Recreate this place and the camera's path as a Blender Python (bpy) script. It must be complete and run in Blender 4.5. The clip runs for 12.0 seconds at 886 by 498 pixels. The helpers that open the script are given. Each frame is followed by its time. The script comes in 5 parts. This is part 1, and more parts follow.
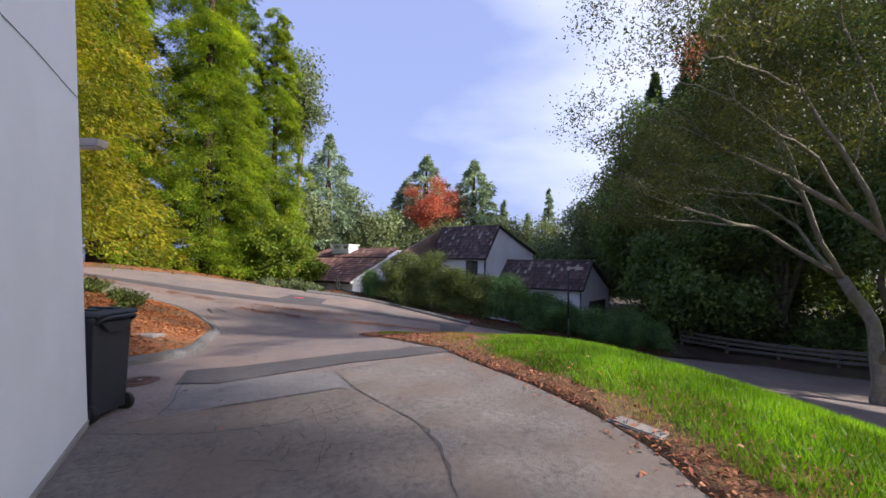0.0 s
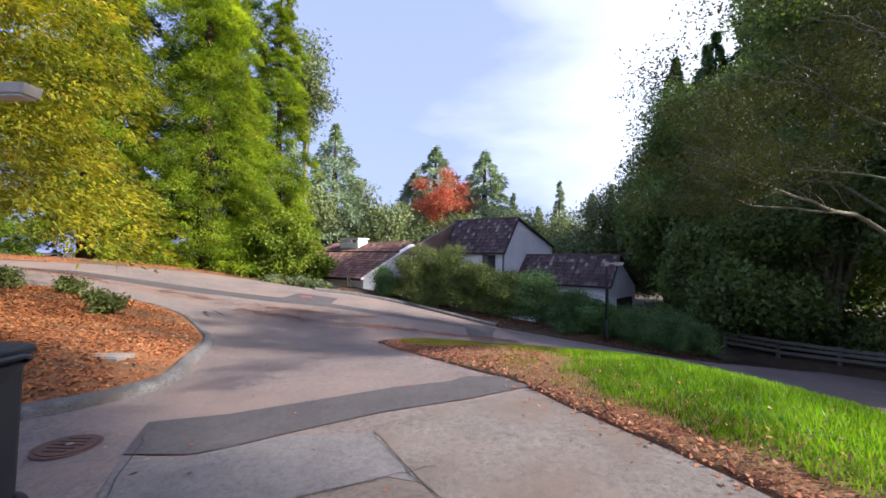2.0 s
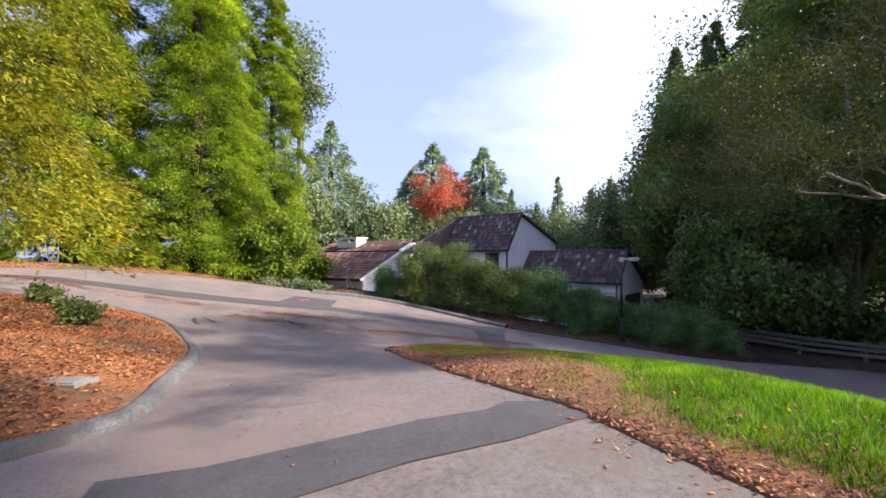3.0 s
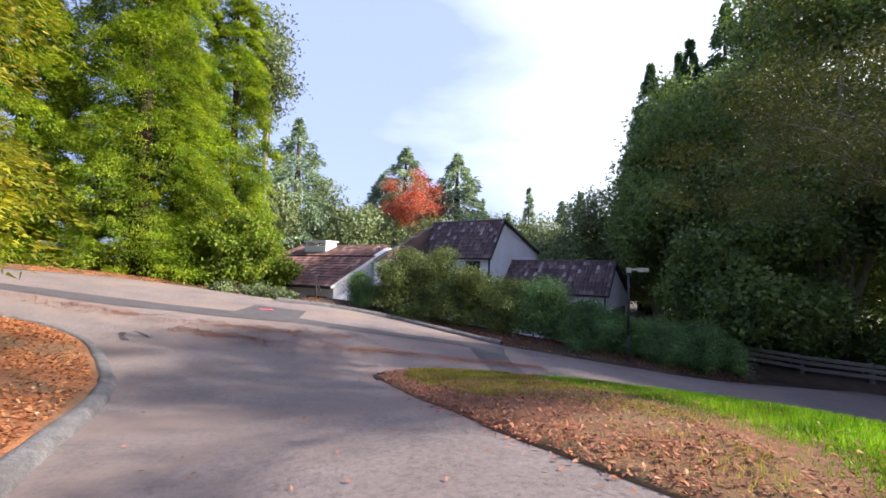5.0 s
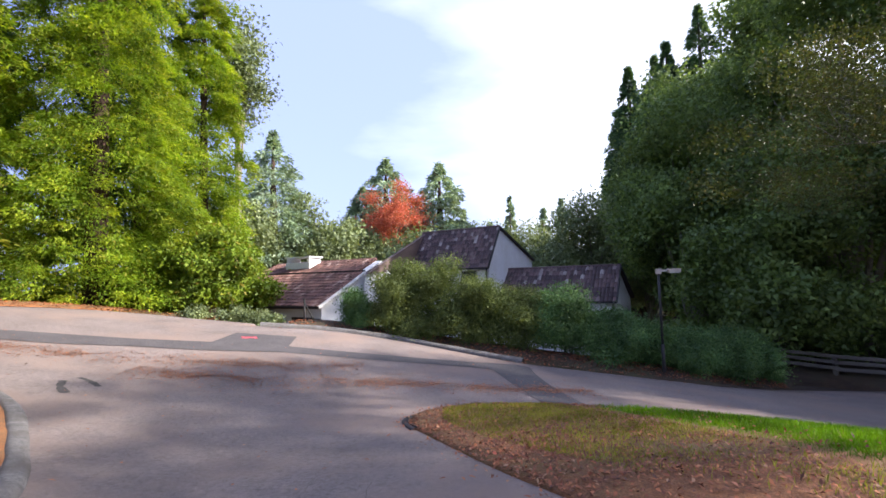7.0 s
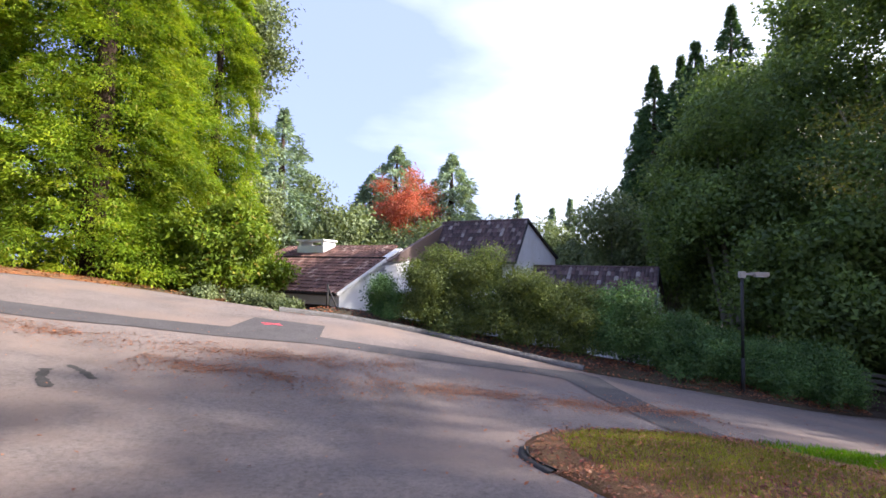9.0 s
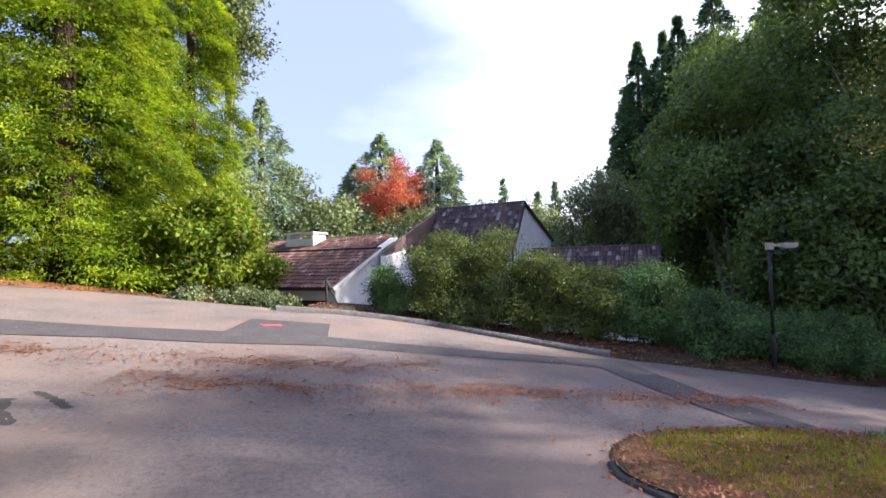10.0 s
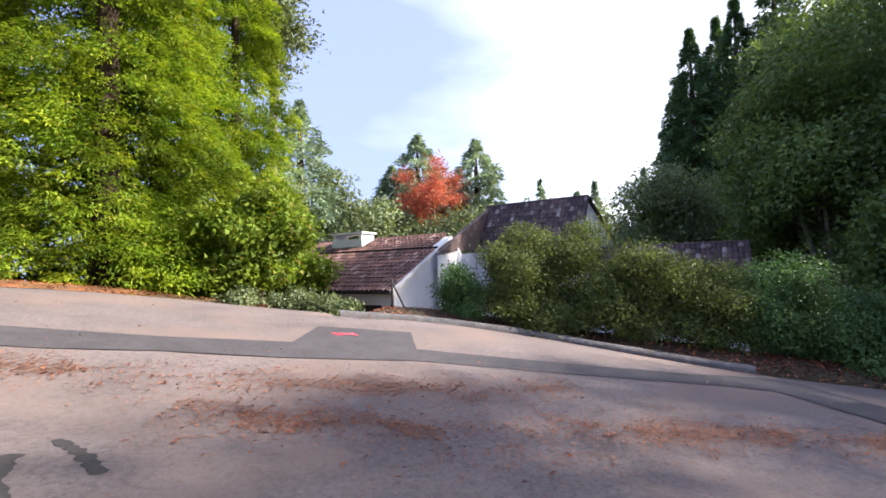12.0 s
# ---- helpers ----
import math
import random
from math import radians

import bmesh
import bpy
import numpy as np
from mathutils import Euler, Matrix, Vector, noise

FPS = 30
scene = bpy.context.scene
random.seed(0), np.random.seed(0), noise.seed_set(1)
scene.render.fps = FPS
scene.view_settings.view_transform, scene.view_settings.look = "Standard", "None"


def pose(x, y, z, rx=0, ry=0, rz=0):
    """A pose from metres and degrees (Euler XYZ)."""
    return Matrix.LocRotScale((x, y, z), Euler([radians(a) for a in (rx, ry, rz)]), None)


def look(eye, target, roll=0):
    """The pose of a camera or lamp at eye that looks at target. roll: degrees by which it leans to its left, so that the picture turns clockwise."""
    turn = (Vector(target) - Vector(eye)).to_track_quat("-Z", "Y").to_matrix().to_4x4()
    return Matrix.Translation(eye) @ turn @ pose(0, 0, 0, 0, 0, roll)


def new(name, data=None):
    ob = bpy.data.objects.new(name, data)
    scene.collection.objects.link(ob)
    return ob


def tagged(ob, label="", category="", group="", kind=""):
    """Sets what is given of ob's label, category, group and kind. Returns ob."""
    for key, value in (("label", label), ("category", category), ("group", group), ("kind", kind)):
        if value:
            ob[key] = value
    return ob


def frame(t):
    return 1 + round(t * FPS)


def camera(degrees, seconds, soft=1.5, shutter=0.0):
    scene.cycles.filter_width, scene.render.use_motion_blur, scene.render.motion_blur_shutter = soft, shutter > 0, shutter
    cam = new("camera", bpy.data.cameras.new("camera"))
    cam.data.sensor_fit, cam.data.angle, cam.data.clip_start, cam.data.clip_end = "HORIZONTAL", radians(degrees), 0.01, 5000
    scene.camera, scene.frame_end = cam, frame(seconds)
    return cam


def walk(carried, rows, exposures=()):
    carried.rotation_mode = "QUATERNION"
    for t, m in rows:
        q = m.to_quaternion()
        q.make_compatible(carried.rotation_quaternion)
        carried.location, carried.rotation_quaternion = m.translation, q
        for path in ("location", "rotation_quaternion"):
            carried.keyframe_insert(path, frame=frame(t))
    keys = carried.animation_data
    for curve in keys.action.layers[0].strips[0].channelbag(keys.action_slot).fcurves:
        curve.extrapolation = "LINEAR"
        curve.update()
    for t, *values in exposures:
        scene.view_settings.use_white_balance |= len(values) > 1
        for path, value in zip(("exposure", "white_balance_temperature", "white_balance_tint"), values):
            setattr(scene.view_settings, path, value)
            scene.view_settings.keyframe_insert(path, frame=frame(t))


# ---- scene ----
# ------------------------------------------------------------------ camera
cam = camera(90.3, 12.0, 1.6)
PATH = [
    (0, (0.016, 0.011, 1.663), (0.028, 2.01, 1.727), 0.9),
    (0.5, (-0.166, 0.639, 1.672), (-0.138, 2.637, 1.742), 0.5),
    (1, (-0.376, 1.238, 1.66), (-0.333, 3.236, 1.721), 0.7),
    (1.5, (-0.602, 1.805, 1.676), (-0.579, 3.804, 1.725), 0.6),
    (2, (-0.833, 2.33, 1.687), (-0.842, 4.33, 1.725), 0.8),
    (2.5, (-1.008, 2.917, 1.689), (-1.017, 4.917, 1.727), -0.2),
    (3, (-1.204, 3.478, 1.673), (-1.198, 5.477, 1.704), -0.2),
    (3.5, (-1.337, 4.011, 1.66), (-1.237, 6.008, 1.688), 0.3),
    (5.5, (-2.374, 6.595, 1.494), (-2.192, 8.584, 1.589), 0.9),
    (6, (-2.568, 7.136, 1.505), (-2.318, 9.118, 1.609), -0.1),
    (6.5, (-2.731, 7.622, 1.506), (-2.449, 9.599, 1.611), 0.2),
    (7, (-2.99, 8.195, 1.452), (-2.727, 10.173, 1.585), -1.6),
    (9, (-4.441, 10.526, 1.213), (-4.164, 12.504, 1.329), 1.7),
    (9.5, (-4.75, 11.15, 1.21), (-4.472, 13.129, 1.286), -2.9),
    (10, (-5.057, 11.724, 1.161), (-4.705, 13.692, 1.227), -1.1),
    (10.5, (-5.389, 12.309, 1.103), (-5.045, 14.278, 1.177), -0.2),
    (11, (-5.677, 12.841, 1.065), (-5.336, 14.811, 1.11), -0.8),
    (11.5, (-5.954, 13.346, 1.034), (-5.647, 15.321, 1.115), -0.2),
    (12, (-6.278, 13.994, 0.99), (-6.055, 15.979, 1.081), -1.6),
]
EXPOSURE = 1.2
walk(cam, [(t, look(eye, target, roll)) for t, eye, target, roll in PATH], [(0.0, EXPOSURE - 0.42), (1.0, EXPOSURE - 0.26), (2.5, EXPOSURE), (5.5, EXPOSURE + 0.14), (7.0, EXPOSURE + 0.22), (12.0, EXPOSURE + 0.18)])

# ------------------------------------------------------------------ world and sun
SUN_AZ, SUN_EL = 102.0, 33.0           # degrees to the right of +y, and above the horizon
world = bpy.data.worlds.new("world")
scene.world = world
world.use_nodes = True
wn, wl = world.node_tree.nodes, world.node_tree.links
wn.clear()
w_out, w_bg = wn.new("ShaderNodeOutputWorld"), wn.new("ShaderNodeBackground")
sky = wn.new("ShaderNodeTexSky")
sky.sky_type, sky.sun_disc = "NISHITA", False
sky.sun_elevation, sky.sun_rotation = radians(SUN_EL), radians(SUN_AZ)
sky.air_density, sky.dust_density, sky.ozone_density = 1.0, 2.2, 1.0
w_co, w_map, w_noise = wn.new("ShaderNodeTexCoord"), wn.new("ShaderNodeMapping"), wn.new("ShaderNodeTexNoise")
w_map.inputs["Scale"].default_value = (1.0, 1.4, 3.2)
w_noise.inputs["Scale"].default_value, w_noise.inputs["Detail"].default_value = 1.6, 6.0
w_ramp, w_mix = wn.new("ShaderNodeMapRange"), wn.new("ShaderNodeMix")
w_ramp.inputs["From Min"].default_value, w_ramp.inputs["From Max"].default_value = 0.80, 1.42
w_dot, w_scale, w_add = wn.new("ShaderNodeVectorMath"), wn.new("ShaderNodeMath"), wn.new("ShaderNodeMath")
w_dot.operation, w_scale.operation, w_add.operation = "DOT_PRODUCT", "MULTIPLY", "ADD"
w_dot.inputs[1].default_value = (0.9, 0.25, 0.0)      # thin cloud thickens towards the sunny side
w_scale.inputs[1].default_value = 1.0
w_mix.data_type = "RGBA"
w_cloud = wn.new("ShaderNodeMix")
w_cloud.data_type = "RGBA"
w_cloud.inputs["A"].default_value, w_cloud.inputs["B"].default_value = (2.2, 2.65, 5.0, 1), (8.0, 8.1, 8.4, 1)      # thin blue haze, bright white cloud
w_mix.inputs["Factor"].default_value = 0.8
wl.new(w_co.outputs["Generated"], w_map.inputs["Vector"])
wl.new(w_map.outputs["Vector"], w_noise.inputs["Vector"])
wl.new(w_co.outputs["Generated"], w_dot.inputs[0])
wl.new(w_dot.outputs["Value"], w_scale.inputs[0])
wl.new(w_scale.outputs["Value"], w_add.inputs[0])
wl.new(w_noise.outputs["Fac"], w_add.inputs[1])
wl.new(w_add.outputs["Value"], w_ramp.inputs["Value"])
wl.new(w_ramp.outputs["Result"], w_cloud.inputs["Factor"])
wl.new(w_cloud.outputs["Result"], w_mix.inputs["B"])
wl.new(sky.outputs["Color"], w_mix.inputs["A"])
wl.new(w_mix.outputs["Result"], w_bg.inputs["Color"])
wl.new(w_bg.outputs["Background"], w_out.inputs["Surface"])
w_bg.inputs["Strength"].default_value = 0.12
sun = new("sun", bpy.data.lights.new("sun", "SUN"))
sun.data.energy, sun.data.angle, sun.data.color = 5.0, radians(1.0), (1.0, 0.91, 0.84)
SUN_DIR = Vector((math.sin(radians(SUN_AZ)) * math.cos(radians(SUN_EL)), math.cos(radians(SUN_AZ)) * math.cos(radians(SUN_EL)), math.sin(radians(SUN_EL))))
sun.matrix_world = look(SUN_DIR * 60, (0, 0, 0))

# ------------------------------------------------------------------ materials
def shader(name, build, bump=0.0, bump_scale=60.0, detail=6.0):
    """A material on a Principled node: build(nodes, links, principled)."""
    m = bpy.data.materials.new(name)
    m.use_nodes = True
    n, l = m.node_tree.nodes, m.node_tree.links
    p = n["Principled BSDF"]
    build(n, l, p)
    if bump:
        tex, b = noise_tex(n, l, bump_scale, detail), n.new("ShaderNodeBump")
        b.inputs["Strength"].default_value, b.inputs["Distance"].default_value = bump, 0.02
        l.new(tex.outputs["Fac"], b.inputs["Height"])
        l.new(b.outputs["Normal"], p.inputs["Normal"])
    return m


def noise_tex(n, l, scale, detail=5.0, rough=0.6, stretch=None):
    co, t = n.new("ShaderNodeTexCoord"), n.new("ShaderNodeTexNoise")
    t.inputs["Scale"].default_value, t.inputs["Detail"].default_value, t.inputs["Roughness"].default_value = scale, detail, rough
    if stretch:
        mp = n.new("ShaderNodeMapping")
        mp.inputs["Scale"].default_value = stretch
        l.new(co.outputs["Object"], mp.inputs["Vector"])
        l.new(mp.outputs["Vector"], t.inputs["Vector"])
    else:
        l.new(co.outputs["Object"], t.inputs["Vector"])
    return t


def ramp(n, l, source, stops):
    r = n.new("ShaderNodeValToRGB")
    e = r.color_ramp.elements
    while len(e) < len(stops):
        e.new(0.5)
    for k, (pos, col) in zip(e, stops):
        k.position, k.color = pos, (*col, 1)
    l.new(source, r.inputs["Fac"])
    return r.outputs["Color"]


def blend(n, l, fac, a, b, mode="MIX"):
    m = n.new("ShaderNodeMix")
    m.data_type, m.blend_type = "RGBA", mode
    for key, v in (("Factor", fac), ("A", a), ("B", b)):
        if isinstance(v, (int, float)):
            m.inputs[key].default_value = v
        elif isinstance(v, tuple):
            m.inputs[key].default_value = (*v, 1)
        else:
            l.new(v, m.inputs[key])
    return m.outputs["Result"]


def surface(name, low, high, scale=3.0, grain=90.0, spread=(0.3, 0.7), rough=0.85, grain_amount=0.5, bump=0.3, metal=0.0, stain=None, stain_scale=0.6, stretch=None, mottle=0.0):
    """Two colours by a coarse noise, multiplied with fine grain; a third one in broad stains."""
    def build(n, l, p):
        col = ramp(n, l, noise_tex(n, l, scale, 6, 0.65, stretch).outputs["Fac"], [(spread[0], low), (spread[1], high)])
        g = ramp(n, l, noise_tex(n, l, grain, 3, 0.7).outputs["Fac"], [(0.3, (1 - grain_amount,) * 3), (0.7, (1 + grain_amount * 0.4,) * 3)])
        col = blend(n, l, 1.0, col, g, "MULTIPLY")
        if mottle:
            k = ramp(n, l, noise_tex(n, l, 17, 6, 0.75).outputs["Fac"], [(0.32, (1 - mottle,) * 3), (0.52, (1, 1, 1)), (0.72, (1 + mottle * 0.6,) * 3)])
            col = blend(n, l, 1.0, col, k, "MULTIPLY")
            k = ramp(n, l, noise_tex(n, l, 55, 2, 0.5).outputs["Fac"], [(0.30, (0.35, 0.33, 0.32)), (0.36, (1, 1, 1)), (0.68, (1, 1, 1)), (0.74, (1.5, 1.45, 1.4))])
            col = blend(n, l, 0.8, col, k, "MULTIPLY")
        if stain:
            f = ramp(n, l, noise_tex(n, l, stain_scale, 7, 0.62).outputs["Fac"], [(0.46, (0, 0, 0)), (0.66, (1, 1, 1))])
            col = blend(n, l, f, col, stain)
        l.new(col, p.inputs["Base Color"])
        p.inputs["Roughness"].default_value, p.inputs["Metallic"].default_value = rough, metal
    return shader(name, build, bump, grain)


def foliage(name, dark, mid, light, patch_scale=0.5, through_light=0.35, rough=0.55, odd=None, own=0.3, clump=1.3):
    """Leaves: colour by clumps and a little by leaf, in broad patches, partly letting light through."""
    def build(n, l, p):
        geo = n.new("ShaderNodeNewGeometry")
        spread, mixed = n.new("ShaderNodeMapRange"), n.new("ShaderNodeMix")
        spread.inputs["From Min"].default_value, spread.inputs["From Max"].default_value = 0.30, 0.70
        l.new(noise_tex(n, l, clump, 4, 0.6).outputs["Fac"], spread.inputs["Value"])
        mixed.inputs["Factor"].default_value = own
        l.new(spread.outputs["Result"], mixed.inputs["A"])
        l.new(geo.outputs["Random Per Island"], mixed.inputs["B"])
        col = ramp(n, l, mixed.outputs["Result"], [(0.05, dark), (0.45, mid), (0.9, light)])
        if odd:
            few = ramp(n, l, geo.outputs["Random Per Island"], [(0.93, (0, 0, 0)), (0.97, (0.7, 0.7, 0.7))])
            col = blend(n, l, few, col, odd)
        f = ramp(n, l, noise_tex(n, l, patch_scale, 3).outputs["Fac"], [(0.35, (0.6,) * 3), (0.65, (1.25,) * 3)])
        col = blend(n, l, 1.0, col, f, "MULTIPLY")
        l.new(col, p.inputs["Base Color"])
        p.inputs["Roughness"].default_value = rough
        p.inputs["Specular IOR Level"].default_value = 0.25
        tr, mx = n.new("ShaderNodeBsdfTranslucent"), n.new("ShaderNodeMixShader")
        warm = blend(n, l, 1.0, col, (1.3, 1.25, 0.6), "MULTIPLY")
        l.new(warm, tr.inputs["Color"])
        mx.inputs["Fac"].default_value = through_light
        l.new(p.outputs["BSDF"], mx.inputs[1])
        l.new(tr.outputs["BSDF"], mx.inputs[2])
        l.new(mx.outputs["Shader"], n["Material Output"].inputs["Surface"])
    return shader(name, build)


def pieces(name, stops, rough=0.8, bump=0.0):
    """Loose bits, a colour each."""
    def build(n, l, p):
        l.new(ramp(n, l, n.new("ShaderNodeNewGeometry").outputs["Random Per Island"], stops), p.inputs["Base Color"])
        p.inputs["Roughness"].default_value = rough
    return shader(name, build, bump, 80)


from mathutils.geometry import delaunay_2d_cdt

M_ASPHALT = surface("asphalt", (0.166, 0.134, 0.122), (0.252, 0.206, 0.188), 0.7, 160, (0.3, 0.7), 0.9, 0.45, 0.5, stain=(0.225, 0.165, 0.135), stain_scale=0.33, mottle=0.4)
M_SLAB = surface("worn_driveway", (0.155, 0.128, 0.108), (0.265, 0.228, 0.198), 1.4, 190, (0.3, 0.72), 0.9, 0.5, 0.6, stain=(0.15, 0.112, 0.086), stain_scale=0.7, mottle=0.4)
M_PANEL = surface("pale_driveway", (0.158, 0.137, 0.12), (0.26, 0.23, 0.205), 1.6, 190, (0.3, 0.72), 0.9, 0.5, 0.6, stain=(0.165, 0.126, 0.10), stain_scale=0.9, mottle=0.4)
M_SMOOTH = surface("smooth_asphalt", (0.132, 0.122, 0.12), (0.192, 0.178, 0.174), 1.0, 200, (0.3, 0.7), 0.88, 0.3, 0.3, mottle=0.3)
M_PATCH = surface("patch_asphalt", (0.068, 0.061, 0.063), (0.10, 0.09, 0.092), 2.0, 170, (0.3, 0.7), 0.9, 0.4, 0.4, mottle=0.25)
M_CRACK = surface("crack_tar", (0.04, 0.036, 0.034), (0.08, 0.072, 0.066), 8, 100, rough=0.95)
M_KERB = surface("kerb_concrete", (0.115, 0.11, 0.108), (0.225, 0.215, 0.21), 5, 70, rough=0.92, grain_amount=0.55, bump=0.8, stain=(0.10, 0.088, 0.078), stain_scale=2.6, mottle=0.35)
M_PLATE = surface("cast_concrete", (0.21, 0.185, 0.16), (0.31, 0.28, 0.25), 5, 120, rough=0.9, grain_amount=0.35, bump=0.4)
M_IRON = surface("rusty_iron", (0.075, 0.04, 0.032), (0.13, 0.068, 0.05), 14, 200, rough=0.75, bump=0.4)
M_EARTH = surface("leaf_litter_ground", (0.035, 0.026, 0.018), (0.085, 0.05, 0.03), 2.2, 40, (0.3, 0.7), 0.95, 0.7, 0.8, stain=(0.07, 0.06, 0.03), stain_scale=0.5)
M_MULCH = surface("bark_mulch", (0.22, 0.088, 0.034), (0.46, 0.18, 0.06), 9, 45, (0.3, 0.72), 0.95, 0.75, 1.0, stain=(0.085, 0.07, 0.035), stain_scale=0.45)
M_LITTER = surface("verge_litter", (0.16, 0.066, 0.027), (0.31, 0.13, 0.052), 7, 50, (0.3, 0.72), 0.95, 0.7, 1.0, stain=(0.17, 0.11, 0.042), stain_scale=0.75)
M_TURF = surface("turf", (0.06, 0.125, 0.012), (0.10, 0.20, 0.02), 4, 60, (0.3, 0.7), 0.95, 0.6, 0.8, stain=(0.09, 0.10, 0.025), stain_scale=0.8)
M_RENDER = surface("white_render", (0.78, 0.78, 0.785), (0.86, 0.86, 0.865), 1.5, 60, (0.3, 0.7), 0.85, 0.10, 0.25, stain=(0.72, 0.71, 0.69), stain_scale=0.5)
M_STUCCO = surface("painted_wall", (0.76, 0.775, 0.82), (0.84, 0.85, 0.89), 1.1, 140, (0.3, 0.7), 0.5, 0.05, 0.12, stain=(0.76, 0.765, 0.79), stain_scale=0.8)
M_FOOTING = surface("raw_footing", (0.28, 0.26, 0.24), (0.42, 0.40, 0.37), 4, 90, bump=0.7)
M_TRIM = surface("dark_timber_trim", (0.012, 0.011, 0.012), (0.03, 0.027, 0.026), 6, 60, rough=0.7)
M_BIN = surface("dark_plastic", (0.018, 0.021, 0.028), (0.03, 0.034, 0.043), 3, 120, rough=0.42, grain_amount=0.15, bump=0.1)
M_LID = surface("lid_plastic", (0.022, 0.026, 0.036), (0.036, 0.042, 0.056), 4, 120, rough=0.5, grain_amount=0.15, bump=0.1)
M_RUBBER = surface("wheel_rubber", (0.012, 0.012, 0.012), (0.022, 0.022, 0.022), 9, 100, rough=0.8)
M_POST = surface("weathered_timber_post", (0.085, 0.075, 0.065), (0.16, 0.145, 0.13), 3, 60, rough=0.85, stretch=(14, 14, 0.7))
M_POLE_DARK = surface("dark_lamp_post", (0.016, 0.017, 0.018), (0.032, 0.033, 0.035), 3, 60, rough=0.6)
M_LAMPHEAD = surface("cream_lamp_metal", (0.42, 0.38, 0.32), (0.55, 0.50, 0.43), 5, 90, rough=0.5, grain_amount=0.15, bump=0.05)
M_FENCE = surface("grey_fence_timber", (0.10, 0.09, 0.075), (0.20, 0.18, 0.158), 2.5, 60, rough=0.9, stretch=(0.7, 14, 14), bump=0.4)
M_BARK = surface("redwood_bark", (0.04, 0.025, 0.018), (0.09, 0.052, 0.036), 3, 30, rough=0.95, stretch=(7, 7, 0.8), bump=1.0)
M_BARK_GREY = surface("lichen_bark", (0.15, 0.135, 0.105), (0.33, 0.30, 0.24), 4, 40, rough=0.95, stretch=(2, 2, 1), bump=0.8, stain=(0.17, 0.18, 0.09), stain_scale=1.4)
M_TILE = pieces("clay_tile_brown", [(0.0, (0.05, 0.033, 0.033)), (0.45, (0.088, 0.056, 0.054)), (0.8, (0.13, 0.08, 0.072)), (0.93, (0.17, 0.125, 0.11)), (1.0, (0.32, 0.28, 0.25))], 0.85, 0.3)
M_TILE_RED = pieces("clay_tile_red", [(0.0, (0.075, 0.036, 0.029)), (0.5, (0.125, 0.06, 0.047)), (0.9, (0.18, 0.092, 0.072)), (1.0, (0.26, 0.18, 0.15))], 0.85, 0.3)
M_LEAVES = pieces("fallen_leaves", [(0.0, (0.08, 0.028, 0.015)), (0.35, (0.19, 0.058, 0.025)), (0.65, (0.31, 0.095, 0.035)), (0.88, (0.40, 0.14, 0.052)), (0.97, (0.38, 0.22, 0.12)), (1.0, (0.34, 0.05, 0.03))], 0.7)
M_CHIPS = pieces("mulch_chips", [(0.0, (0.10, 0.033, 0.013)), (0.35, (0.28, 0.086, 0.024)), (0.7, (0.46, 0.155, 0.04)), (0.95, (0.47, 0.20, 0.07)), (1.0, (0.50, 0.33, 0.18))], 0.8)
M_NEEDLES = pieces("dry_needles", [(0.0, (0.14, 0.06, 0.035)), (0.5, (0.28, 0.115, 0.06)), (1.0, (0.42, 0.18, 0.09))], 0.85)
M_GRASS = foliage("grass_blades", (0.059, 0.139, 0.006), (0.129, 0.276, 0.010), (0.239, 0.441, 0.019), 1.2, 0.4, 0.5, (0.26, 0.22, 0.08))
M_GRASS_DRY = foliage("yellowing_grass_blades", (0.13, 0.165, 0.018), (0.27, 0.30, 0.033), (0.42, 0.42, 0.07), 1.2, 0.4, 0.5, (0.42, 0.28, 0.13), 0.5)
M_REDWOOD = foliage("redwood_sprays", (0.055, 0.108, 0.014), (0.17, 0.27, 0.02), (0.43, 0.50, 0.035), 0.35, 0.45, 0.55, (0.36, 0.30, 0.07), 0.3, 0.9)
# darker copy of the redwood sprays, with shade painted in for rear and backlit trees
M_REDWOOD_SHADED = foliage("shaded_redwood_sprays", (0.031, 0.072, 0.034), (0.062, 0.122, 0.05), (0.12, 0.20, 0.07), 0.4, 0.28)
M_YELLOW = foliage("yellowing_sprays", (0.07, 0.098, 0.011), (0.20, 0.225, 0.016), (0.42, 0.375, 0.028), 0.4, 0.42, 0.55, (0.44, 0.22, 0.05), 0.3, 0.8)
M_LIME = foliage("lime_leaves", (0.065, 0.111, 0.013), (0.143, 0.221, 0.021), (0.260, 0.325, 0.033), 0.7, 0.4, 0.5, (0.32, 0.22, 0.05))
M_OAK = foliage("oak_leaves", (0.059, 0.098, 0.040), (0.123, 0.191, 0.063), (0.249, 0.342, 0.103), 0.35, 0.42, 0.5)
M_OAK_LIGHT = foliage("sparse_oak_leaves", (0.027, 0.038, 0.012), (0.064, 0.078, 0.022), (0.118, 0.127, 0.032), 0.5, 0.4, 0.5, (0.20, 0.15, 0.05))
# far oaks' haze is mixed into this paler green; alder and weeds share it
M_HAZED_OAK = foliage("hazed_oak_leaves", (0.090, 0.125, 0.067), (0.168, 0.215, 0.102), (0.270, 0.316, 0.146), 0.25, 0.3)
# conifer sprays lightened and blued: aerial haze put into the colour
M_HAZED_CONIFER = foliage("hazed_conifer_sprays", (0.132, 0.202, 0.150), (0.247, 0.336, 0.229), (0.402, 0.483, 0.305), 0.25, 0.25)
